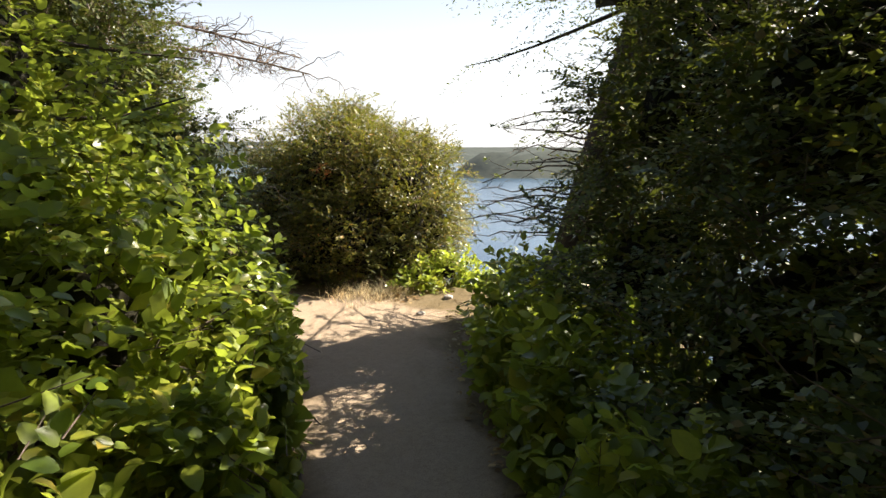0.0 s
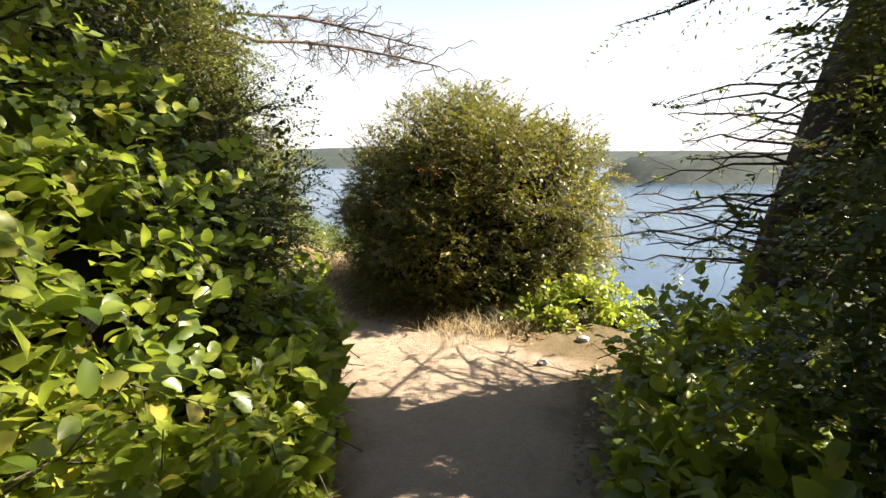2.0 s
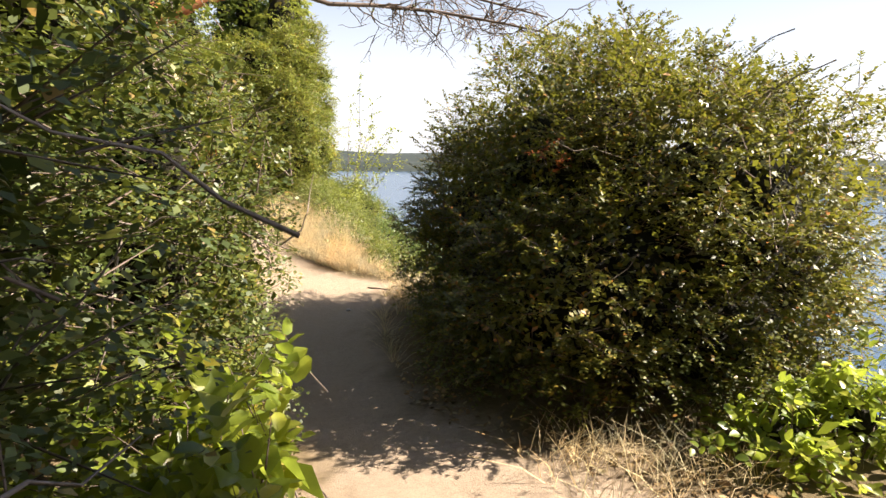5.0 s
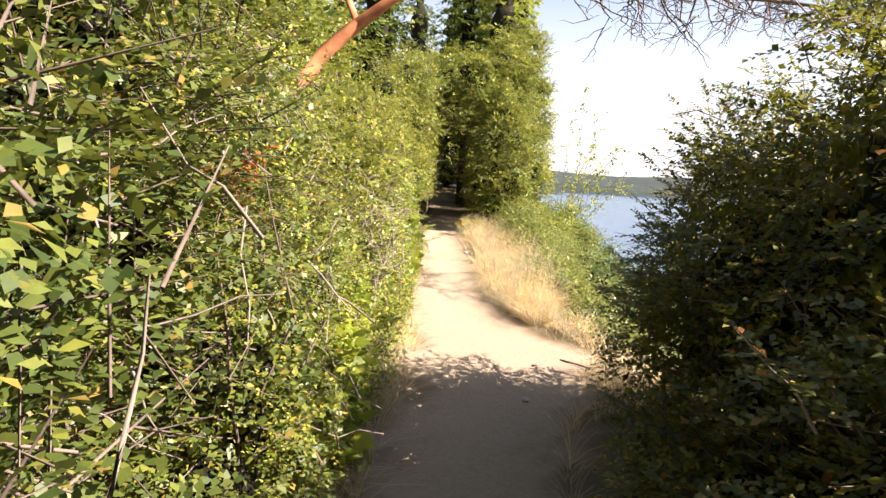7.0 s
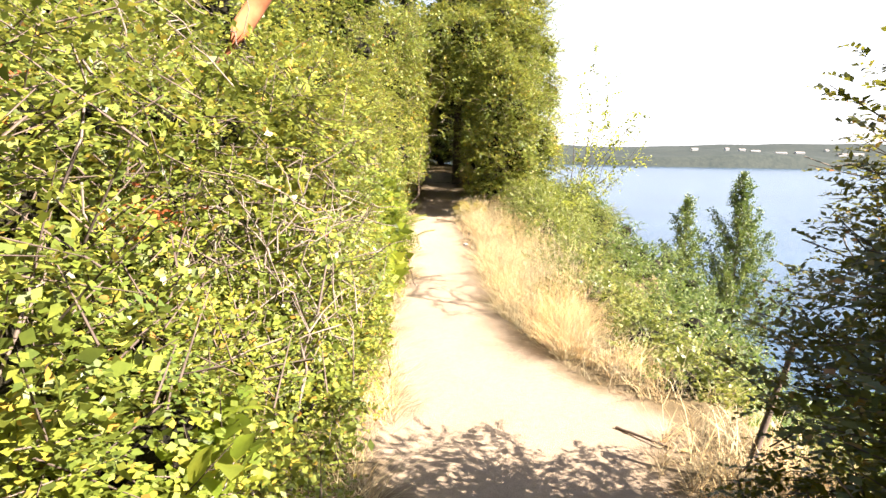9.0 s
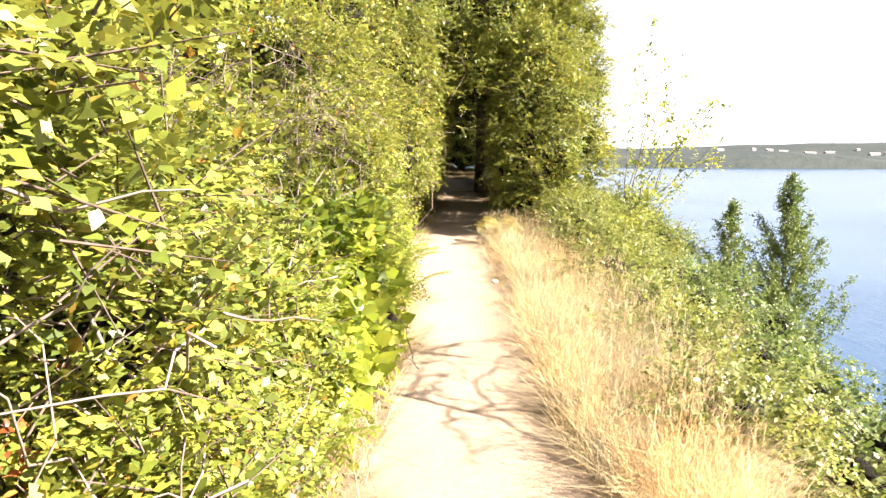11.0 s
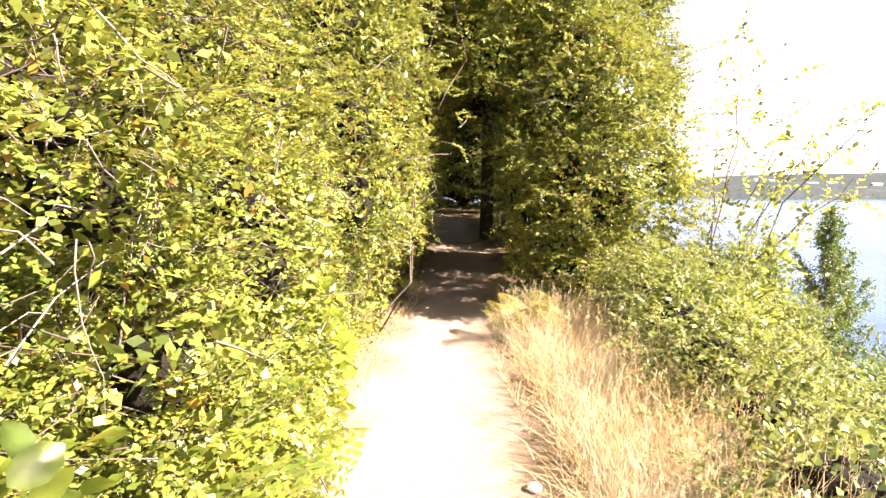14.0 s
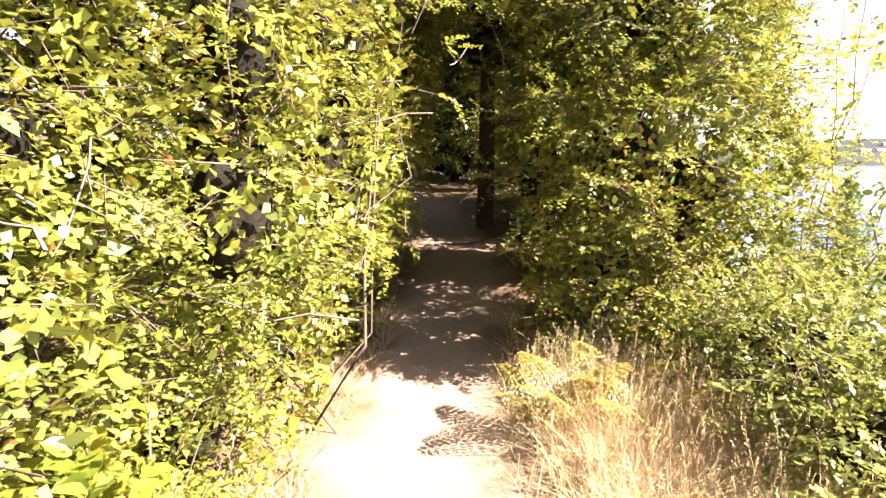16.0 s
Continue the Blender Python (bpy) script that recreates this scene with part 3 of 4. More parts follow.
# a taller second row behind it
y = -5.5
while y < 17:
    x1, y1 = trail_point(y, 2.5)
    g = height(x1, y1)
    tall = float(np.interp(y, [-6, -2.5, -1, 1, 2.6, 5, 7, 17], [4.2, 3.3, 2.6, 2.3, 2.4, 3.8, 5.0, 6.0]))
    shrub("tall_shrub", [(x1, y1, g + tall * .45, 1.0, 1.1, tall * .4), (x1 - .5, y1 + .5, g + tall * .8, 1.0, 1.0, tall * .3)], 380, HUCK, .1, .058, 9, .36, clump=.16,
          bias=(1, -.7, .3), label="tall leafy shrub behind the trailside hedge", group="back hedge", stems=10)
    y += 1.5

# ---- the round bush on the bluff edge ----
shrub("huckleberry_bush", [(1.7, -4.2, .75, .9, .85, .9), (2.45, -4.25, 1.35, .95, .85, 1.0), (2.1, -3.2, 1.6, 1.05, 1.1, 1.1), (1.75, -2.2, .95, .85, 1.05, 1.0),
                           (2.2, -1.7, 1.4, .9, .9, .9), (3.1, -3.75, 1.35, .85, .85, 1.05), (2.95, -4.2, .95, .6, .6, .7), (2.6, -2.6, 1.8, .9, 1.0, .9), (2.4, -4.4, .55, .9, .6, .6), (2.8, -3.9, .6, .7, .7, .7), (1.5, -3.2, .5, .7, 1.0, .6)],
      19500, SHADED_BUSH, .042, .027, 11, .2, core=.53, fill=2.4, fill_leaf=.06, label="large rounded evergreen huckleberry bush at the bluff edge", stems=40, dead=150, hollow=2.0)
for x, y, hh in ((2.0, -5.25, .34), (2.45, -5.3, .5), (2.9, -5.3, .45), (2.65, -5.55, .3)):
    g = height(x, y)
    shrub("salal_plant", [(x, y, g + hh * .4, .32, .32, hh * .55)], 80, SALAL, .08, .054, 6, .22, True, clump=.12, per_clump=4, core=.3, fill=1.0,
          label="sunlit salal at the foot of the round bush", group="salal", stems=8, upward=.7)

# ---- shrubs and trees round the start ----
for y, o, hh in ((-12, .4, 2.2), (-11, .42, 2.0), (-10, .45, 1.9), (-9, .45, 1.8), (-8, .5, 1.9), (-7, .5, 2.2), (-5.8, .45, 2.4)):
    x2, y2 = trail_point(y, o + .55)
    g = height(x2, y2)
    body = [(x2, y2, g + hh * .45, .65, .7, hh * .4), (x2 - .5, y2 + .4, g + hh * .85, .8, .8, hh * .4)]
    if y < -7.5:
        shrub("salal_thicket", body, 900, SALAL, .085, .056, 7, .28, True, bias=(1, -.7, .3), clump=.12, per_clump=5, core=.4, fill=1.6,
              label="tall salal thicket with broad leathery green leaves", group="salal", stems=14, upward=.5)
    else:
        # The shade of this stretch is in the darker leaf colour.
        shrub("huckleberry_shrub", body, 2800, SHADED_EVERGREEN, .036, .022, 11, .22, bias=(1, -.7, .3), label="dark evergreen huckleberry shrub in the shade",
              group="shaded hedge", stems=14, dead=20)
for y, o in ((-11.2, .2), (-10.3, .22), (-9.4, .22), (-8.6, .22), (-7.8, .22), (-7.0, .2), (-6.3, .15)):
    x1, y1 = trail_point(y, o)
    g = height(x1, y1)
    shrub("salal_plant", [(x1, y1, g + .35, .38, .42, .42)], 330, SALAL, .105, .072, 7, .32, True, clump=.12, per_clump=4, core=.35, fill=1.5,
          label="salal clump with broad oval bright green leaves", group="salal", stems=10, upward=.7)
for y, o in ((-11.6, -.35), (-10.7, -.3), (-9.8, -.32), (-8.9, -.35), (-8.1, -.45), (-7.4, -.75), (-6.95, -1.15)):
    x1, y1 = trail_point(y, o)
    g = height(x1, y1)
    shrub("salal_plant", [(x1, y1, g + .33, .48, .48, .42)], 380, SALAL, .105, .072, 7, .32, True, clump=.12, per_clump=4, core=.35, fill=1.5,
          label="salal clump with broad oval dark green leaves in shade", group="salal", stems=10, upward=.6)
for y, o in ((-11.6, -1.1), (-10.5, -1.1), (-9.4, -1.2), (-8.4, -1.3)):
    x1, y1 = trail_point(y, o)
    g = height(x1, y1)
    # Darker leaf colour stands in for the shade on the bluff side.
    shrub("huckleberry_shrub", [(x1, y1, g + .8, .7, .8, .9), (x1 + .35, y1, g + 1.9, .8, .85, .95)] + ([(x1 + .5, y1, g + 2.6, .6, .6, .6)] if y > -9 else []), 3000, SHADED_EVERGREEN, .05, .033, 11, .26,
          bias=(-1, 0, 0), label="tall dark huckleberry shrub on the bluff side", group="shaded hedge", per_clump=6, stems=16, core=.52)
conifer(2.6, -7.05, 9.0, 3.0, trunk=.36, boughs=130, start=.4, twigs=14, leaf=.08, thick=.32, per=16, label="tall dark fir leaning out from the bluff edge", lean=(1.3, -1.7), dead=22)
shrub("evergreen_shrub", [(2.95, -7.85, 1.2, .55, .5, .9), (3.15, -8.0, 2.3, .6, .5, .9)], 3000, SHADED_EVERGREEN, .05, .032, 11, .26,
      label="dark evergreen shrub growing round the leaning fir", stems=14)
# Extra shrub added at this spot to shade the salal by the trail.
shrub("huckleberry_shrub", [(2.3, -8.5, .8, .75, .7, .9), (2.5, -8.6, 1.8, .75, .7, .85)], 1800, SHADED_EVERGREEN, .05, .033, 11, .26, bias=(-1, 0, 0),
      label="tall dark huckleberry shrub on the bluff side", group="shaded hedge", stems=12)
# Two firs out of view, added to shade the start of the trail.
conifer(2.0, -10.3, 12.5, 3.0, trunk=.2, boughs=140, start=.47, twigs=18, leaf=.12, label="unseen dark fir added to shade the trail")
conifer(1.6, -13.4, 7.0, 1.7, trunk=.16, boughs=90, start=.1, twigs=12, leaf=.11, label="unseen dark fir added to shade the trail")
conifer(-1.7, -5.0, 4.8, 1.3, trunk=.08, boughs=90, start=.08, twigs=14, leaf=.07, label="young fir behind the trailside hedge")
conifer(-3.0, -7.4, 7.0, 1.7, trunk=.12, boughs=90, start=.08, twigs=12, leaf=.085, label="young fir behind the trailside hedge")
conifer(-6.0, -10.2, 7.0, 1.7, trunk=.12, boughs=80, start=.08, twigs=12, leaf=.09, label="young fir behind the trailside hedge")

# Firs, most of them out of view, added to cut sky light.
for x, y, t, r in ((-3.9, -3.2, 8.5, 1.9), (-3.6, -.6, 8, 1.8), (-4.6, 3.6, 8.5, 1.9), (-4.4, 7.4, 8.5, 1.9), (-5.4, -8.6, 8.5, 1.9), (-6.2, -12.2, 9, 2.1), (-7.6, -15.0, 9, 2.2), (-4.6, -15.6, 9, 2.2),
                  (-2.2, -15.6, 9, 2.2), (.2, -15.0, 9, 2.1), (-9.5, -12, 9, 2.2), (-6.6, -7.4, 9, 2.1), (-6.4, -4.4, 9, 2.1), (3.6, -12.0, 6, 1.6)):
    conifer(x, y, t, r, trunk=.14, boughs=55, start=.16, twigs=8, leaf=.3, per=6, thick=.45, label="tall dark fir added around the trail to block sky light", group="woods")

# ---- the end of the view: conifer, woods ----
# This fir takes the lighter broad-leaf colour in place of sunlight on it.
conifer(.9, 12.9, 9.5, 1.55, trunk=.12, boughs=120, start=.05, twigs=14, leaf=.1, mat=BROAD, label="fir at the mouth of the shaded woods")
shrub("huckleberry_bush", [(.75, 10.75, .95, .75, .65, .75), (.75, 10.65, 1.85, .85, .72, .8), (1.0, 10.8, 2.75, .8, .72, .75), (1.35, 11.0, 1.5, .9, .8, 1.1), (.8, 11.0, 3.5, .7, .6, .7), (.25, 11.7, 3.7, .6, .6, .6), (-.3, 12.4, 4.5, .6, .6, .6), (-.55, 11.3, 3.6, .5, .6, .55), (-.1, 11.0, 4.4, .7, .6, .7), (.6, 11.5, 2.6, .7, .7, .9), (1.4, 11.5, 2.6, .9, .9, .95), (1.4, 12.2, 3.7, .95, 1.0, 1.0), (1.35, 12.6, 5.0, .85, .9, 1.1), (1.95, 12.0, 3.1, .5, .55, .45), (2.05, 12.5, 4.3, .4, .45, .4), (1.95, 11.3, 1.9, .5, .55, .55), (.9, 11.5, 4.9, .6, .6, .7), (1.8, 12.8, 5.6, .4, .45, .45), (-.4, 10.9, 3.55, .5, .42, .55), (-.65, 10.7, 4.35, .6, .5, .6), (-.1, 10.9, 3.25, .4, .4, .45), (.2, 10.8, 4.2, .6, .5, .6)], 16500, HUCK, .052, .035, 10, .22, core=.3, fill=3.4, bias=(0, -1, 0),
      label="tall huckleberry bush on the bluff side of the trail", stems=24)
for i, (x, y, t, r) in enumerate(((-.15, 15.2, 9, 1.3), (1.0, 16.5, 10, 1.6), (1.5, 15.0, 9, 1.3), (-3.0, 13.5, 9, 1.8), (-3.4, 17.5, 10, 2.0), (-.8, 20.5, 10, 2.0), (1.4, 21, 10, 2.0),
                                  (-4.6, 9.5, 8, 1.8), (-5.0, 5.5, 8.5, 2.0), (-5.2, 1.5, 8, 1.9), (-5.5, -2.5, 8.5, 2.0), (-6.5, 13, 11, 2.2), (-5.8, 21.5, 11, 2.4), (-2.6, 24, 11, 2.4), (.6, 25, 11, 2.4))):
    # Firs 1 and 2 have sunlight put into their colour by the lighter leaf.
    conifer(x, y, t, r, trunk=.13, boughs=80, start=.05 if i > 0 else .3, twigs=10, leaf=.24, per=10, thick=.45, mat=BROAD if i in (1, 2) else FIR, label="tall green fir of the woods behind the trail", group="woods")

for x, y, hh, r in ((.9, 14.6, 3.2, .8), (1.1, 16.6, 3.6, .9), (.6, 18.6, 4.0, 1.0), (-.6, 20.4, 4.2, 1.1), (-1.9, 22.2, 4.4, 1.2), (-4.6, 18.2, 4.6, 1.2), (-3.3, 16.2, 4.2, 1.0),
                    (1.6, 20.5, 5.0, 1.3), (.4, 22.5, 5.0, 1.4), (-6.5, 20.5, 5, 1.4)):
    g = height(x, y)
    shrub("tall_shrub", [(x, y, g + hh * .35, r, r, hh * .4), (x + .1, y, g + hh * .8, r, r, hh * .35)], 700, HUCK, .09, .05, 10, .34, label="dark leafy shrub in the shade of the woods",
          group="understorey", stems=8)


def sapling(x, y, tips, label):
    """A spindly broad-leaved sapling with airy sprays of leaves."""
    b = np.array([x, y, height(x, y) - .05])
    root = new("alder_sapling")
    root.location = b
    o, d = [], []
    for t in tips:
        path = crooked((0, 0, 0), np.array(t) - b, .014, .003, 9, .05)
        v, f = tubes([path], 4)
        mesh_object("stem", v, f, TWIG, root)
        for k in range(4, 10):
            for _ in range(3):
                o.append(path[k][0] + rng.normal(size=3) * .06)
                d.append(unit(np.array(t) - b) * .5 + rng.normal(size=3) * .6)
    n = len(o)
    v, f = spray_leaves(np.array(o), unit(np.array(d)), unit(np.array([0, 0, 1]) + rng.normal(size=(n, 3)) * .5), rng.uniform(.25, .5, n), 6, .095, .06, True)
    tagged(mesh_object("foliage", v, f, BROAD, root), kind="stuff")
    tagged(root, label, "sapling", "alder saplings")


sapling(2.7, 11.4, [(3.9, 10.4, 2.6), (3.5, 10.8, 2.2), (2.9, 12.0, 3.3), (3.4, 11.3, 3.0), (4.1, 11.0, 1.9), (3.0, 10.7, 1.6)], "airy alder sapling leaning out over the bluff")
sapling(3.0, 12.4, [(4.2, 12.0, 2.4), (3.8, 12.8, 3.6), (4.6, 12.2, 1.6), (3.3, 12.2, 4.2)], "airy alder sapling leaning out over the bluff")
sapling(1.9, 9.6, [(2.6, 9.3, .9), (2.2, 9.0, .7), (2.8, 9.9, 1.1), (1.7, 9.1, .6)], "low alder shoots at the grass edge")


def dead_brush(x, y, z, spread, n, label):
    b = np.array([x, y, height(x, y)])
    root = new("dead_brush")
    root.location = b
    paths = []
    for i in range(n):
        e = np.array([0, 0, z - b[2]]) + np.clip(rng.normal(size=3), -1.3, 1.3) * spread * np.array([.8, 1, .7])
        q = unit(rng.normal(size=3) + np.array([.2, 0, .5])) * rng.uniform(.25, .65)
        paths.append(crooked(e - q * .5, e + q * .5, .0036, .0012, 5, .16))
    for i in range(3):
        v, f = tubes([crooked(rng.normal(size=3) * .1 * np.array([1, 1, 0]), np.array([0, 0, z - b[2]]) + np.clip(rng.normal(size=3), -1, 1) * spread, .012, .004, 7, .08)], 5)
        mesh_object("stem", v, f, GREY_TWIG, root)
    v, f = tubes(paths, 4)
    tagged(mesh_object("branchwork", v, f, GREY_TWIG, root), kind="stuff")
    tagged(root, label, "brush", "dead brush")


dead_brush(-1.7, 4.9, 1.75, .45, 110, "tangle of bare pale grey dead twigs in the hedge")
dead_brush(-1.75, 3.7, 1.8, .5, 110, "tangle of bare pale grey dead twigs in the hedge")
dead_brush(-1.1, .5, 1.1, .4, 70, "tangle of bare pale grey dead twigs in the hedge")
dead_brush(-.82, -1.0, 1.25, .3, 120, "tangle of bare pale grey dead twigs in the hedge")
dead_brush(-1.6, -.6, 2.0, .45, 60, "tangle of bare pale grey dead twigs in the hedge")

# ---- slope below the bluff ----
def poplar(x, y, top, slope, low, limbs, label):
    """A slender spire: steep ascending limbs that lengthen downwards, leafy to their tips."""
    z0 = height(x, y) - .2
    H = top - z0
    root = new("poplar_tree")
    root.location = (x, y, z0)
    tv, tf = tubes([[(np.array([rng.normal() * .05, rng.normal() * .05, H * t]), .16 * (1 - .93 * t)) for t in np.linspace(0, .99, 12)]], 7)
    mesh_object("trunk", tv, tf, TWIG, root, smooth=True)
    paths, o, d = [], [], []
    for i in range(limbs):
        depth = .3 + (low - .3) * ((i + rng.uniform(0, .9)) / limbs)
        out = slope * (depth + .6) * rng.uniform(.25, 1.2)
        a = i * 2.4 + rng.uniform(-.5, .5)
        start = np.array([0, 0, H - depth - out * 1.3 - .2])
        tip = np.array([math.cos(a) * out, math.sin(a) * out, H - depth + out * .35])
        path = crooked(start, tip, .03, .006, 6, .05)
        paths.append(path)
        for k in range(int(10 + 22 * out)):
            q = rng.uniform(.3, 1.02) * 6
            w = min(int(q), 5)
            pt = path[w][0] + (path[w + 1][0] - path[w][0]) * (q - w)
            o.append(pt + rng.normal(size=3) * .1)
            d.append(unit(tip - start) * .7 + rng.normal(size=3) * .55)
    for k in range(30):
        o.append(np.array([0, 0, H - rng.uniform(0, .8)]) + rng.normal(size=3) * .06)
        d.append(np.array([0, 0, 1.0]) + rng.normal(size=3) * .5)
    bv, bf = tubes(paths, 4)
    tagged(mesh_object("branchwork", bv, bf, TWIG, root), kind="stuff")
    n = len(o)
    lv, lf = spray_leaves(np.array(o), unit(np.array(d)), rand_dir(n), rng.uniform(.3, .6, n), 7, .17, .14, loose=.7)
    tagged(mesh_object("crown", lv, lf, FAR_LEAF, root), kind="stuff")
    tagged(root, label, "tree", "slope trees")


poplar(20.7, 41.2, .5, .4, 11, 105, "slender poplar on the slope below the bluff")
poplar(15.1, 36.7, -1.0, .3, 9, 60, "small poplar on the slope below the bluff")
for i in range(58):
    yy = rng.uniform(-9, 13) if i < 46 else rng.uniform(9, 36)
    out = rng.uniform(.4, 4.5) if i < 46 else rng.uniform(3, 14)
    x, yq = trail_point(yy, -(float(np.interp(yy, VERGE[:, 0], VERGE[:, 1])) + out))
    if yy > 15:
        x, yq = out + 3, yy
    s = .55 + .08 * out
    g = height(x, yq)
    shrub("slope_shrub", [(x, yq, g + .35 * s, .8 * s, .8 * s, .5 * s), (x + .4 * s, yq + .3 * s, g + .5 * s, .6 * s, .6 * s, .55 * s)], 210, FAR_LEAF, .085 * s, .055 * s, 7, .3 * s, clump=.12 * s,
          label="leafy green shrub on the steep slope", group="slope shrubs", stems=8)
for i in range(46):
    x, yy = rng.uniform(14, 46), rng.uniform(12, 100)
    g = height(x, yy)
    leafy_tree("slope_tree", x, yy, g + rng.uniform(4, 7), 2.4, g + 1.0, FAR_LEAF, .55, 170, trunk=.15, count=7, label="round leafy tree on the lower slope", group="slope trees")
for yy, out, hh in ((2.6, .1, .35), (3.4, .2, .4), (4.4, .15, .45), (5.3, .2, .5), (6.2, .15, .6), (7.0, .25, .7), (7.8, .2, .8), (8.6, .1, .8), (9.4, .0, .8), (10.0, -.3, .7), (10.4, .3, .7), (9.0, .7, .7), (8.0, .9, .7),
                    (11.2, .3, .8), (12.0, .6, .9), (11.0, 1.0, .7), (-.9, .5, .4), (-.2, .5, .35), (.6, .3, .3), (1.6, .3, .35)):
    x, yq = trail_point(yy, -(float(np.interp(yy, VERGE[:, 0], VERGE[:, 1])) + out))
    g = height(x, yq)
    shrub("edge_shrub", [(x, yq, g + hh * .5, .45 + hh * .15, .5 + hh * .15, hh * .6)], 320, EDGE_LEAF, .045, .03, 9, .22,
          label="bright green leafy shrub at the bluff edge", group="edge shrubs", stems=8)
# low growth that covers the slope and the floor of the woods
def carpet(name, n, xr, yr, side_wanted, size, mat, label, least):
    p = np.stack([rng.uniform(*xr, n), rng.uniform(*yr, n), np.zeros(n)], 1)
    _, out, side, ny = trail_frame(p[:, 0], p[:, 1])
    p = p[(side == side_wanted) & (out > np.interp(ny, [q[0] for q in least], [q[1] for q in least]))]
    p[:, 2] = ground_height(p[:, 0], p[:, 1])
    m = len(p)
    d = unit(rng.normal(size=(m, 3)) + np.array([0, 0, .8]))
    u = unit(np.array([.5, -.3, 1.0]) + rng.normal(size=(m, 3)) * .5)
    v, f = spray_leaves(p, d, u, rng.uniform(.5, 1.4, m) * size * 4, 7, size, size * .62)
    tagged(mesh_object(name, v, f, mat), label, "undergrowth", kind="stuff")


carpet("slope_undergrowth", 9000, (.5, 16), (-14, 30), -1, .12, FAR_LEAF, "low green growth covering the bluff slope", [(-20, 1.5), (-6, 1.2), (-2, 1.3), (0, 1.0), (3, 1.1), (8, 1.2), (10, .9), (11, .5), (40, .5)])
carpet("lower_undergrowth", 3600, (12, 60), (-20, 110), -1, .5, FAR_LEAF, "scrub covering the lower slope", [(-20, 4), (40, 4)])
carpet("woods_undergrowth", 2500, (-14, 2), (-16, 30), 1, .12, SALAL, "low leafy undergrowth on the floor of the woods", [(-20, .9), (40, .9)])

# ---- dry grass ----
def grass(name, pts, h, w, mat, label, lean=.75):
    n = len(pts)
    hh = rng.uniform(.5, 1.15, n) * h
    a = rng.uniform(0, 2 * math.pi, n)
    side = np.stack([np.cos(a), np.sin(a), np.zeros(n)], 1)
    off = rng.normal(size=(n, 3)) * lean
    off[:, 2] = 0
    off[:, 0] += .12
    base = pts
    mid = base + np.array([0, 0, 1]) * (hh * .55)[:, None] + off * (hh * .35)[:, None]
    tip = base + np.array([0, 0, 1]) * (hh * .92)[:, None] + off * hh[:, None]
    ww = (rng.uniform(.6, 1.3, n) * w)[:, None]
    v = np.stack([base - side * ww, base + side * ww, mid + side * ww * .8, mid - side * ww * .8, tip + side * ww * .25, tip - side * ww * .25], 1).reshape(-1, 3)
    i = np.arange(n)[:, None] * 6
    f = np.stack([i + np.array([0, 1, 2, 3]), i + np.array([3, 2, 4, 5])], 1).reshape(-1, 4)
    return tagged(mesh_object(name, v, f, mat), label, "grass", kind="stuff")


def strip_points(n, y0, y1, out_lo, out_hi, side, clump=0.0):
    y = rng.uniform(y0, y1, n)
    o = rng.uniform(0, 1, n)
    pts = []
    for yy, oo in zip(y, o):
        lo, hi = (np.interp(yy, [q[0] for q in e], [q[1] for q in e]) if isinstance(e, (list, tuple)) else e for e in (out_lo, out_hi))
        x1, y1_ = trail_point(yy, side * (lo + (hi - lo) * oo))
        pts.append((x1, y1_, 0))
    p = np.array(pts)
    if clump:
        p = p[waves(p[:, 0], p[:, 1], clump) + rng.normal(size=len(p)) * .5 > -.35]
    p[:, 2] = ground_height(p[:, 0], p[:, 1]) - .01
    return p


VERGE_OUT = [(1.2, .25), (2.5, .9), (5, 1.25), (8, 1.5), (10.0, 1.3), (10.6, .6)]
grass("dry_grass", strip_points(30000, 1.2, 10.6, [(1.2, .04), (5, .06), (7, .2), (10.6, .2)], VERGE_OUT, -1), .27, .0019, STRAW, "tall dry straw-coloured grass along the bluff edge", 1.0)
grass("dry_grass", strip_points(12000, 1.4, 10.4, [(1.2, .12), (5, .14), (7, .28), (10.6, .28)], VERGE_OUT, -1, 2.6), .46, .0014, STRAW, "tall dry straw-coloured grass along the bluff edge", .4)
grass("dry_grass", strip_points(2500, -1.2, 1.2, .15, .9, -1, 2.0), .25, .003, STRAW, "dry brown grass tufts at the bluff edge")
grass("dry_grass", strip_points(9000, -3.5, 11.5, -.04, [(-3.5, .22), (4.5, .25), (6, .42), (9, .4), (11.5, .2)], 1, 1.4), .2, .0022, STRAW, "short dry grass at the foot of the hedge", 1.0)


foot = np.stack([rng.uniform(.75, 3.0, 1500), rng.uniform(-5.5, -4.8, 1500), np.zeros(1500)], 1)
foot = foot[waves(foot[:, 0], foot[:, 1], 2.2) + rng.normal(size=1500) * .4 > .1]
foot[:, 2] = ground_height(foot[:, 0], foot[:, 1]) - .01
grass("dry_grass", foot, .2, .0025, STRAW, "dry straw grass at the foot of the round bush", .9)


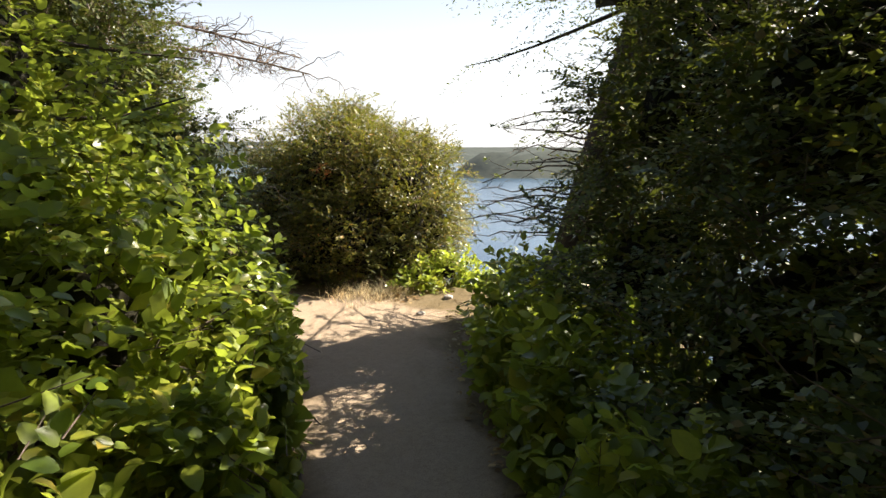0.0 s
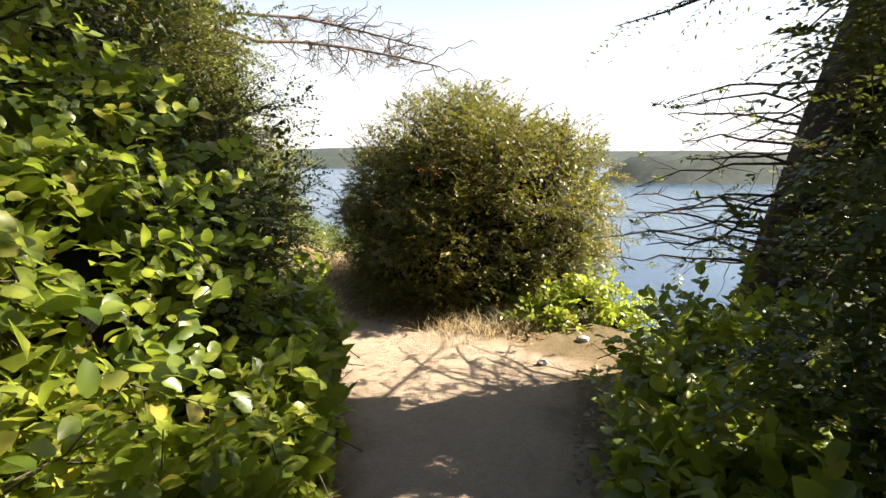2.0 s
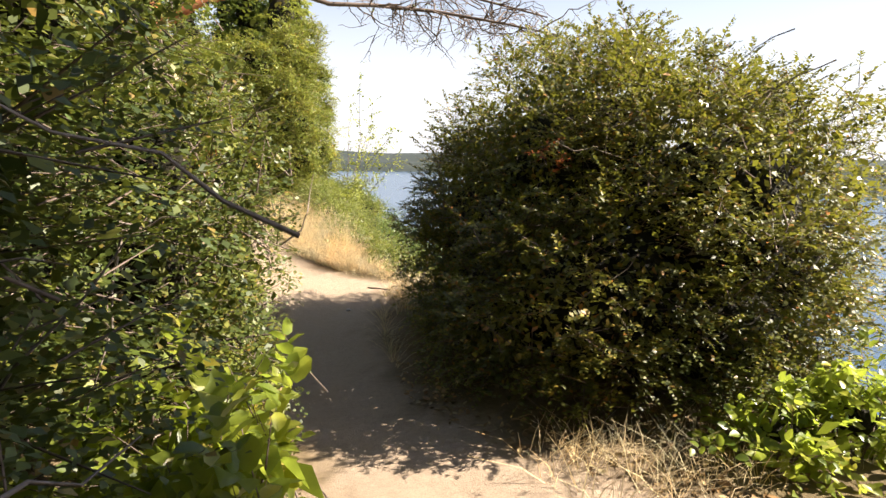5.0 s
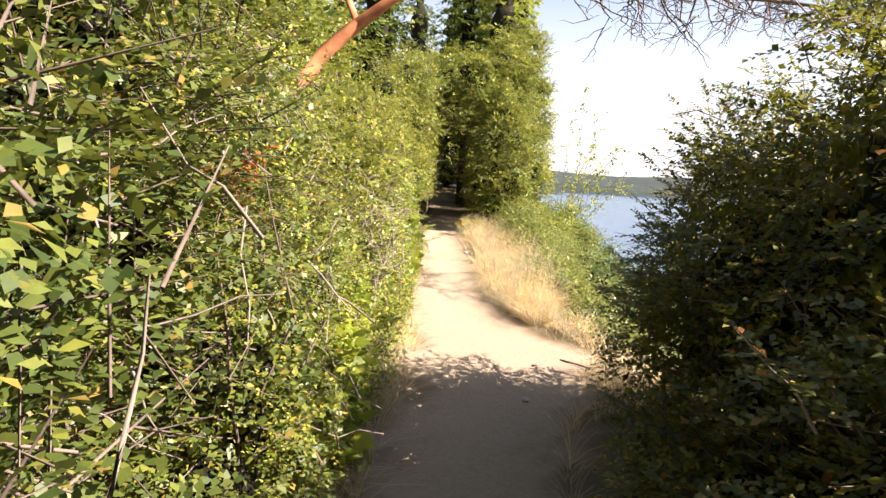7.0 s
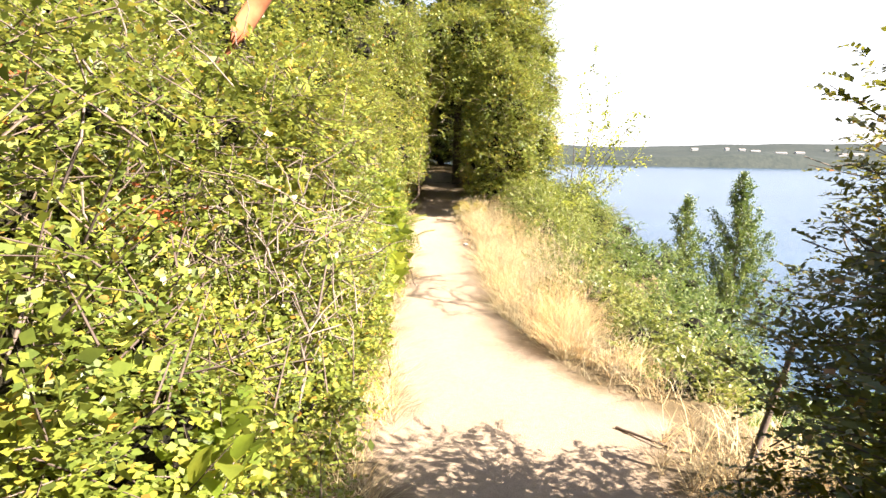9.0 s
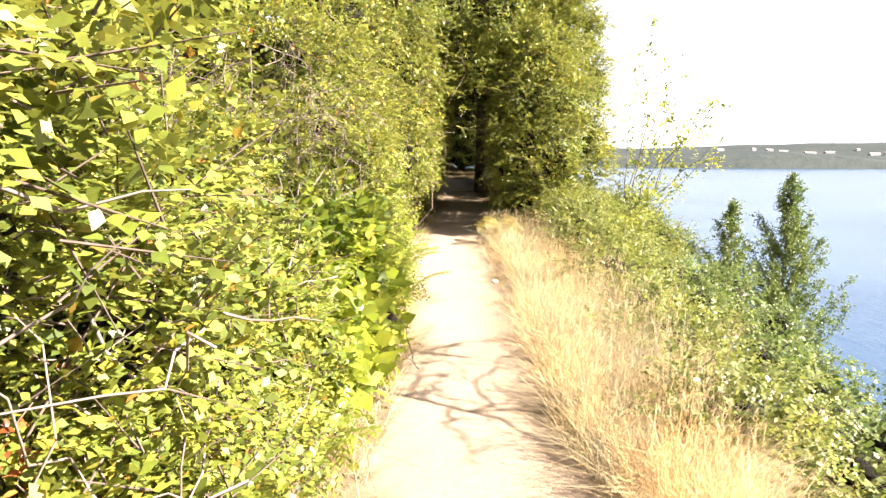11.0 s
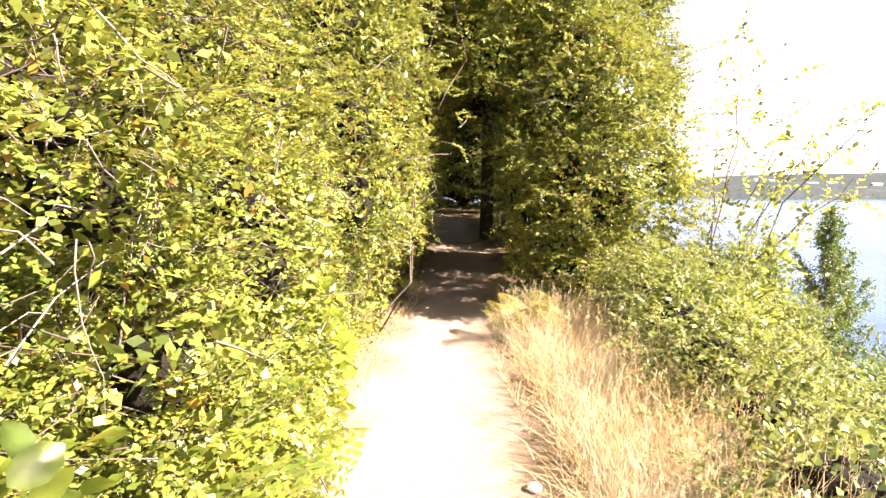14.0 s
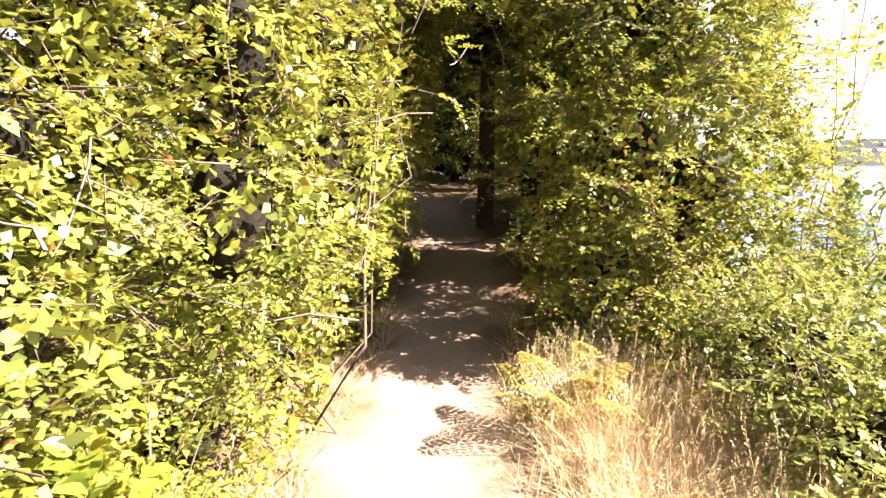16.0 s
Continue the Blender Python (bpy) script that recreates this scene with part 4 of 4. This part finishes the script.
def seed_stalks(n):
    """Thin straw stalks with feathery seed heads."""
    p = strip_points(n, 1.5, 10.4, .1, VERGE_OUT, -1)
    hh = rng.uniform(.3, .58, n)
    tip = p + np.stack([rng.normal(size=n) * .09 + .03, rng.normal(size=n) * .09, hh], 1)
    mid = p * .5 + tip * .5 + rng.normal(size=(n, 3)) * .012
    sv, sf = tubes([[(a, .0014), (b, .0011), (c, .0008)] for a, b, c in zip(p, mid, tip)], 3)
    way = unit(tip - mid)
    hv, hf = spray_leaves(tip - way * .05, way, rand_dir(n), rng.uniform(.06, .12, n), 8, .022, .006, spread=.45, loose=.2)
    tagged(mesh_object("grass_seed_heads", np.concatenate([sv, hv]), np.concatenate([sf, hf + len(sv)]), STRAW), "dry grass stalks with pale feathery seed heads", "grass", kind="stuff")


seed_stalks(1500)

# ---- the leaning madrone over the trail ----
def madrone():
    root = new("madrone_tree")
    base = np.array([-3.0, 2.6, height(-3.0, 2.6) - .1])
    root.location = base
    main = [((-3.0, 2.6, base[2]), .13), ((-2.8, 2.6, 1.5), .12), ((-2.48, 2.62, 2.38), .11), ((-2.2, 2.66, 2.85), .1), ((-1.95, 2.68, 3.22), .095), ((-1.55, 2.74, 3.6), .085)]
    limb = [((-1.55, 2.74, 3.6), .08), ((-1.05, 2.6, 3.92), .066), ((-.5, 2.7, 4.15), .052), ((.2, 2.75, 4.3), .042)]
    outer = [((.2, 2.75, 4.3), .04), ((.9, 2.6, 4.1), .036), ((1.7, 2.8, 4.2), .032), ((2.7, 2.6, 4.15), .028), ((3.7, 2.3, 4.0), .022), ((4.6, 1.9, 3.8), .014)]
    limb2 = [((-.5, 2.7, 4.15), .04), ((.6, 3.1, 4.7), .03), ((2.0, 3.3, 4.8), .028), ((3.4, 3.1, 4.6), .024), ((4.9, 2.8, 4.3), .014)]
    limb3 = [((-1.55, 2.74, 3.6), .05), ((-2.2, 3.2, 5.0), .035), ((-2.4, 3.6, 6.2), .015)]
    rel = lambda path: [(np.array(p) - base, r) for p, r in path]
    for name, path in (("trunk", main), ("limb", limb), ("limb", outer), ("limb", limb2), ("limb", limb3)):
        v, f = tubes([rel(path)], 10)
        mesh_object(name, v, f, MADRONE if path in (main, limb, limb3) else TWIG, root, smooth=True)
    fine, ends = [], []
    for path, n in ((outer, 44), (limb2, 44)):
        for i in range(n):
            q = rng.uniform(.3, 1) * (len(path) - 1.001)
            a, b = np.array(path[int(q)][0]), np.array(path[int(q) + 1][0])
            st = a + (b - a) * (q % 1)
            tip = st + np.array([rng.uniform(-.1, .9), rng.normal() * .7, rng.uniform(-.75, .45)])
            tw = crooked(st, tip, .016, .006, 6, .14)
            fine.append([(p - base, r) for p, r in tw])
            for k in range(5):
                e, _ = tw[rng.integers(1, 7)]
                t2 = e + np.array([rng.normal() * .25, rng.normal() * .25, rng.uniform(-.4, .1)])
                fine.append([(p - base, r) for p, r in crooked(e, t2, .007, .003, 4, .18)])
                ends.append(t2)
    v, f = tubes(fine, 3)
    tagged(mesh_object("branchwork", v, f, TWIG, root, "bare dark hanging twigs"), kind="stuff")
    ends = np.array(ends)
    k = rng.choice(len(ends), 40)
    lv, lf = spray_leaves(ends[k] - base, rand_dir(40), unit(np.array([0, 0, 1]) + rng.normal(size=(40, 3)) * .4), .1, 4, .045, .022, True)
    tops = np.array([-2.3, 3.6, 5.6]) - base + rng.normal(size=(260, 3)) * np.array([.8, .8, .7])
    l2, f2 = spray_leaves(tops, rand_dir(260), unit(np.array([0, 0, 1]) + rng.normal(size=(260, 3)) * .4), .3, 8, .1, .045, True)
    tagged(mesh_object("crown", np.concatenate([lv, l2]), np.concatenate([lf, f2 + len(lv)]), BROAD, root), kind="stuff")
    tagged(root, "leaning madrone with smooth red-orange bark, half bare", "tree")


madrone()

def fallen_log(x, y, length, r, turn):
    """A short weathered log, its bark flaking, its cut end pale."""
    root = new("fallen_log")
    root.location = (x, y, height(x, y) + r * .75)
    root.rotation_euler = (0, 0, turn)
    ring = []
    for t in np.linspace(-.5, .5, 9):
        ring.append((np.array([t * length, .02 * math.sin(t * 7), .015 * math.cos(t * 9)]), r * (1 + .1 * math.sin(t * 11))))
    v, f = tubes([ring], 14)
    v = v + np.array([noise.noise_vector(Vector(q) * 9)[:] for q in v]) * .018
    mesh_object("bark", v, f, LOG_BARK, root, smooth=True)
    for end in (-1, 1):
        a = np.arange(14) * 2 * math.pi / 14
        rim = np.stack([np.full(14, end * (length * .5 - .012)), np.cos(a) * r * .93, np.sin(a) * r * .93], 1)
        mesh_object("cut_end", np.concatenate([rim, [[end * (length * .5 - .03), 0, 0]]]), [(i, (i + 1) % 14, 14) for i in range(14)], GREY_TWIG, root, "cracked pale sawn end")
    tagged(root, "short weathered brown log lying among the salal", "log")


LOG_BARK = bark_material("log_bark", (0.10, 0.05, 0.035), (0.30, 0.18, 0.14), 22, 0.02)
fallen_log(-1.62, -7.45, .7, .13, 1.0)

# ---- salal and bracken along the sunny stretch ----
for y, o, hh in ((-2.3, .35, .75), (3.0, .35, .8), (3.6, .55, 1.15), (4.2, .5, 1.2), (3.9, .15, .7), (7.3, .35, .75)):
    x1, y1 = trail_point(y, o)
    g = height(x1, y1)
    shrub("salal_plant", [(x1, y1, g + hh * .5, .42, .45, hh * .55)], 200, SALAL, .12, .084, 6, .34, True, clump=.12, per_clump=4, core=.2, fill=1.6,
          label="sunlit salal clump with broad oval yellow-green leaves", group="salal", stems=10, upward=.7)


def bracken(x, y, fronds, size, label, mat):
    z = height(x, y)
    root = new("bracken_fern")
    root.location = (x, y, z)
    for i in range(fronds):
        a = i * 2 * math.pi / fronds + rng.uniform(-.4, .4)
        out = np.array([math.cos(a), math.sin(a), 0])
        n = 16
        t = np.linspace(0, 1, n)
        spine = out[None] * (size * (.12 * t + .45 * t ** 2))[:, None] + np.array([0, 0, 1.0])[None] * (size * (1.1 * t - .4 * t ** 2.4))[:, None]
        d = unit(np.gradient(spine, axis=0))
        side = unit(np.cross(d, np.array([0, 0, 1.0])))
        up = np.cross(side, d)
        o, dd, uu, ll = [], [], [], []
        for k in range(4, n):
            for sgn in (-1, 1):
                o.append(spine[k])
                dd.append(side[k] * sgn + d[k] * .45)
                uu.append(up[k])
                ll.append(size * .34 * (1 - (k - 4) / (n - 4)) ** .8 + .02)
        lv, lf = spray_leaves(np.array(o), unit(np.array(dd)), np.array(uu), np.array(ll), 9, .055 * size / .7, .022 * size / .7, spread=1.1, loose=.1)
        sv, sf = tubes([[(p, .004 * (1 - .7 * q)) for p, q in zip(spine, t)]], 3)
        mesh_object("frond", np.concatenate([lv, sv]), np.concatenate([lf, sf + len(lv)]), mat, root)
    tagged(root, label, "fern", "bracken")


for y, o, sz in ((4.85, .4, .95), (5.15, .62, 1.1), (4.95, .16, .75), (5.6, .25, .8), (6.2, .3, .75), (6.0, .7, 1.0), (2.0, .3, .6), (1.0, .5, .6), (9.5, -.34, .62), (9.3, -.7, .55), (9.75, -.6, .6), (9.6, -.15, .5)):
    x1, y1 = trail_point(y, o)
    bracken(x1, y1, 5 if y < 9 else 3, sz, "pale yellow-green bracken fern beside the trail" if y < 9 else "fading yellow bracken fern in dry grass", FERN if y < 9 else FERN_DRY)

# ---- small things on the ground ----
def stick(name, a, b, r, label, mat=None):
    path = crooked(a, b, r, r * .6, 7, .02)
    o = np.array(a)
    v, f = tubes([[(p - o, q) for p, q in path]], 6)
    ob = mesh_object(name, v, f, mat or GREY_TWIG, smooth=True)
    ob.location = a
    tagged(ob, label, "stick")


stick("dead_branch", (1.47, -.55, height(1.47, -.55) - .05), (1.72, -.42, .74), .022, "leaning grey dead branch at the bluff edge", TWIG)
stick("fallen_stick", (1.0, .12, height(1.0, .12) + .012), (1.25, -.15, height(1.25, -.15) + .015), .011, "short dark stick lying on the trail", TWIG)


def stone(x, y, r):
    bm = bmesh.new()
    bmesh.ops.create_icosphere(bm, subdivisions=2, radius=r)
    for v in bm.verts:
        v.co *= 1 + .25 * noise.noise(v.co * (1.2 / r) + Vector((x, y, 0)))
        v.co.z *= .6
    me = bpy.data.meshes.new("stone")
    bm.to_mesh(me)
    bm.free()
    me.materials.append(STONE)
    ob = new("stone", me)
    ob.location = (x, y, height(x, y) + r * .25)
    tagged(ob, "small pale grey stone at the trail's edge", "stone", "stones")


STONE = bark_material("stone", (0.25, 0.22, 0.2), (0.5, 0.46, 0.42), 40, 0.004)
for x, y, r in ((.1, 6.7, .045), (.35, 6.0, .025), (1.2, -6.2, .05), (1.9, -5.9, .06), (.55, -1.0, .03), (.3, 5.2, .03)):
    stone(x, y, r)


def litter(n, y0, y1, label):
    p = strip_points(n, y0, y1, -1.0, .3, 1)
    q = strip_points(n, y0, y1, .0, .3, -1)
    p = np.concatenate([p, q])
    p[:, 2] += .02
    m = len(p)
    d = rng.normal(size=(m, 3)) * np.array([1, 1, .15])
    v, f = leaves_mesh(p, unit(d), unit(np.array([0, 0, 1]) + rng.normal(size=(m, 3)) * .3), rng.uniform(.02, .07, m), rng.uniform(.012, .04, m), broad=True)
    tagged(mesh_object("leaf_litter", v, f, DEAD_LEAF), label, "leaf litter", kind="stuff")


litter(620, -12, -3, "scattered dry brown leaves on the shaded trail")
litter(120, -1, 9, "few dry leaves along the sunny trail")
litter(200, 9, 16, "dry leaves on the shaded end of the trail")


# ---- houses on the far shore ----
HOUSE_WALL = bark_material("far_house_wall", (0.35, 0.34, 0.33), (0.55, 0.54, 0.52), .2, 0.01)
HOUSE_ROOF = bark_material("far_house_roof", (0.25, 0.22, 0.2), (0.4, 0.36, 0.34), .2, 0.01)


def house(x, y, w, d, h):
    z = height(x, y) - 1
    root = new("house")
    root.location = (x, y, z)
    v = [(sx * w, sy * d, k) for k in (0, h) for sx, sy in ((-1, -1), (1, -1), (1, 1), (-1, 1))]
    mesh_object("wall", v, [(0, 1, 5, 4), (1, 2, 6, 5), (2, 3, 7, 6), (3, 0, 4, 7), (4, 5, 6, 7)], HOUSE_WALL, root)
    r = [(-w * 1.08, -d * 1.08, h), (w * 1.08, -d * 1.08, h), (w * 1.08, d * 1.08, h), (-w * 1.08, d * 1.08, h), (-w * 1.08, 0, h + d * .5), (w * 1.08, 0, h + d * .5)]
    mesh_object("roof", [(a, b, c + .05) for a, b, c in r], [(0, 1, 5, 4), (2, 3, 4, 5), (0, 4, 3), (1, 2, 5), (0, 3, 2, 1)], HOUSE_ROOF, root)
    tagged(root, "pale house among trees on the far shore", "house", "far houses")


for i in range(14):
    house(rng.uniform(700, 1600), rng.uniform(1980, 2180), rng.uniform(5, 18), rng.uniform(5, 8), rng.uniform(4, 7))


# ---- sprigs of turned leaves in the hedge ----
for x, y, z in ((-.95, -1.6, 1.5), (-1.05, -2.2, 1.8), (-.72, -3.5, 1.7), (-.95, .3, 1.2), (-1.0, -2.9, 1.6), (-1.35, 7.7, .8), (-1.3, 2.2, 1.0), (1.25, -4.1, 1.7)):
    shrub("red_sprig", [(x, y, z, .08, .08, .07)], 9, RED_LEAF, .03, .018, 6, .09, True, label="sprig of rusty red and orange turned leaves", group="red sprigs", stems=2, core=0, fill=.2, per_clump=3, clump=.06)


# ---- grit, twigs and pebbles on the trail ----
def grit(n, y0, y1):
    p = np.concatenate([strip_points(n // 2, y0, y1, -.95, .1, 1), strip_points(n // 2, y0, y1, -.1, .35, -1)])
    m = len(p)
    d = unit(rng.normal(size=(m, 3)) * np.array([1, 1, .1]))
    v, f = leaves_mesh(p + np.array([0, 0, .014]), d, np.tile(np.array([0, 0, 1.0]), (m, 1)), rng.uniform(.01, .05, m), rng.uniform(.005, .014, m), fold=.5)
    tagged(mesh_object("trail_grit", v, f, DEAD_LEAF), "bits of bark, grit and dry leaf on the trail", "litter", kind="stuff")


grit(2200, -11, 12)
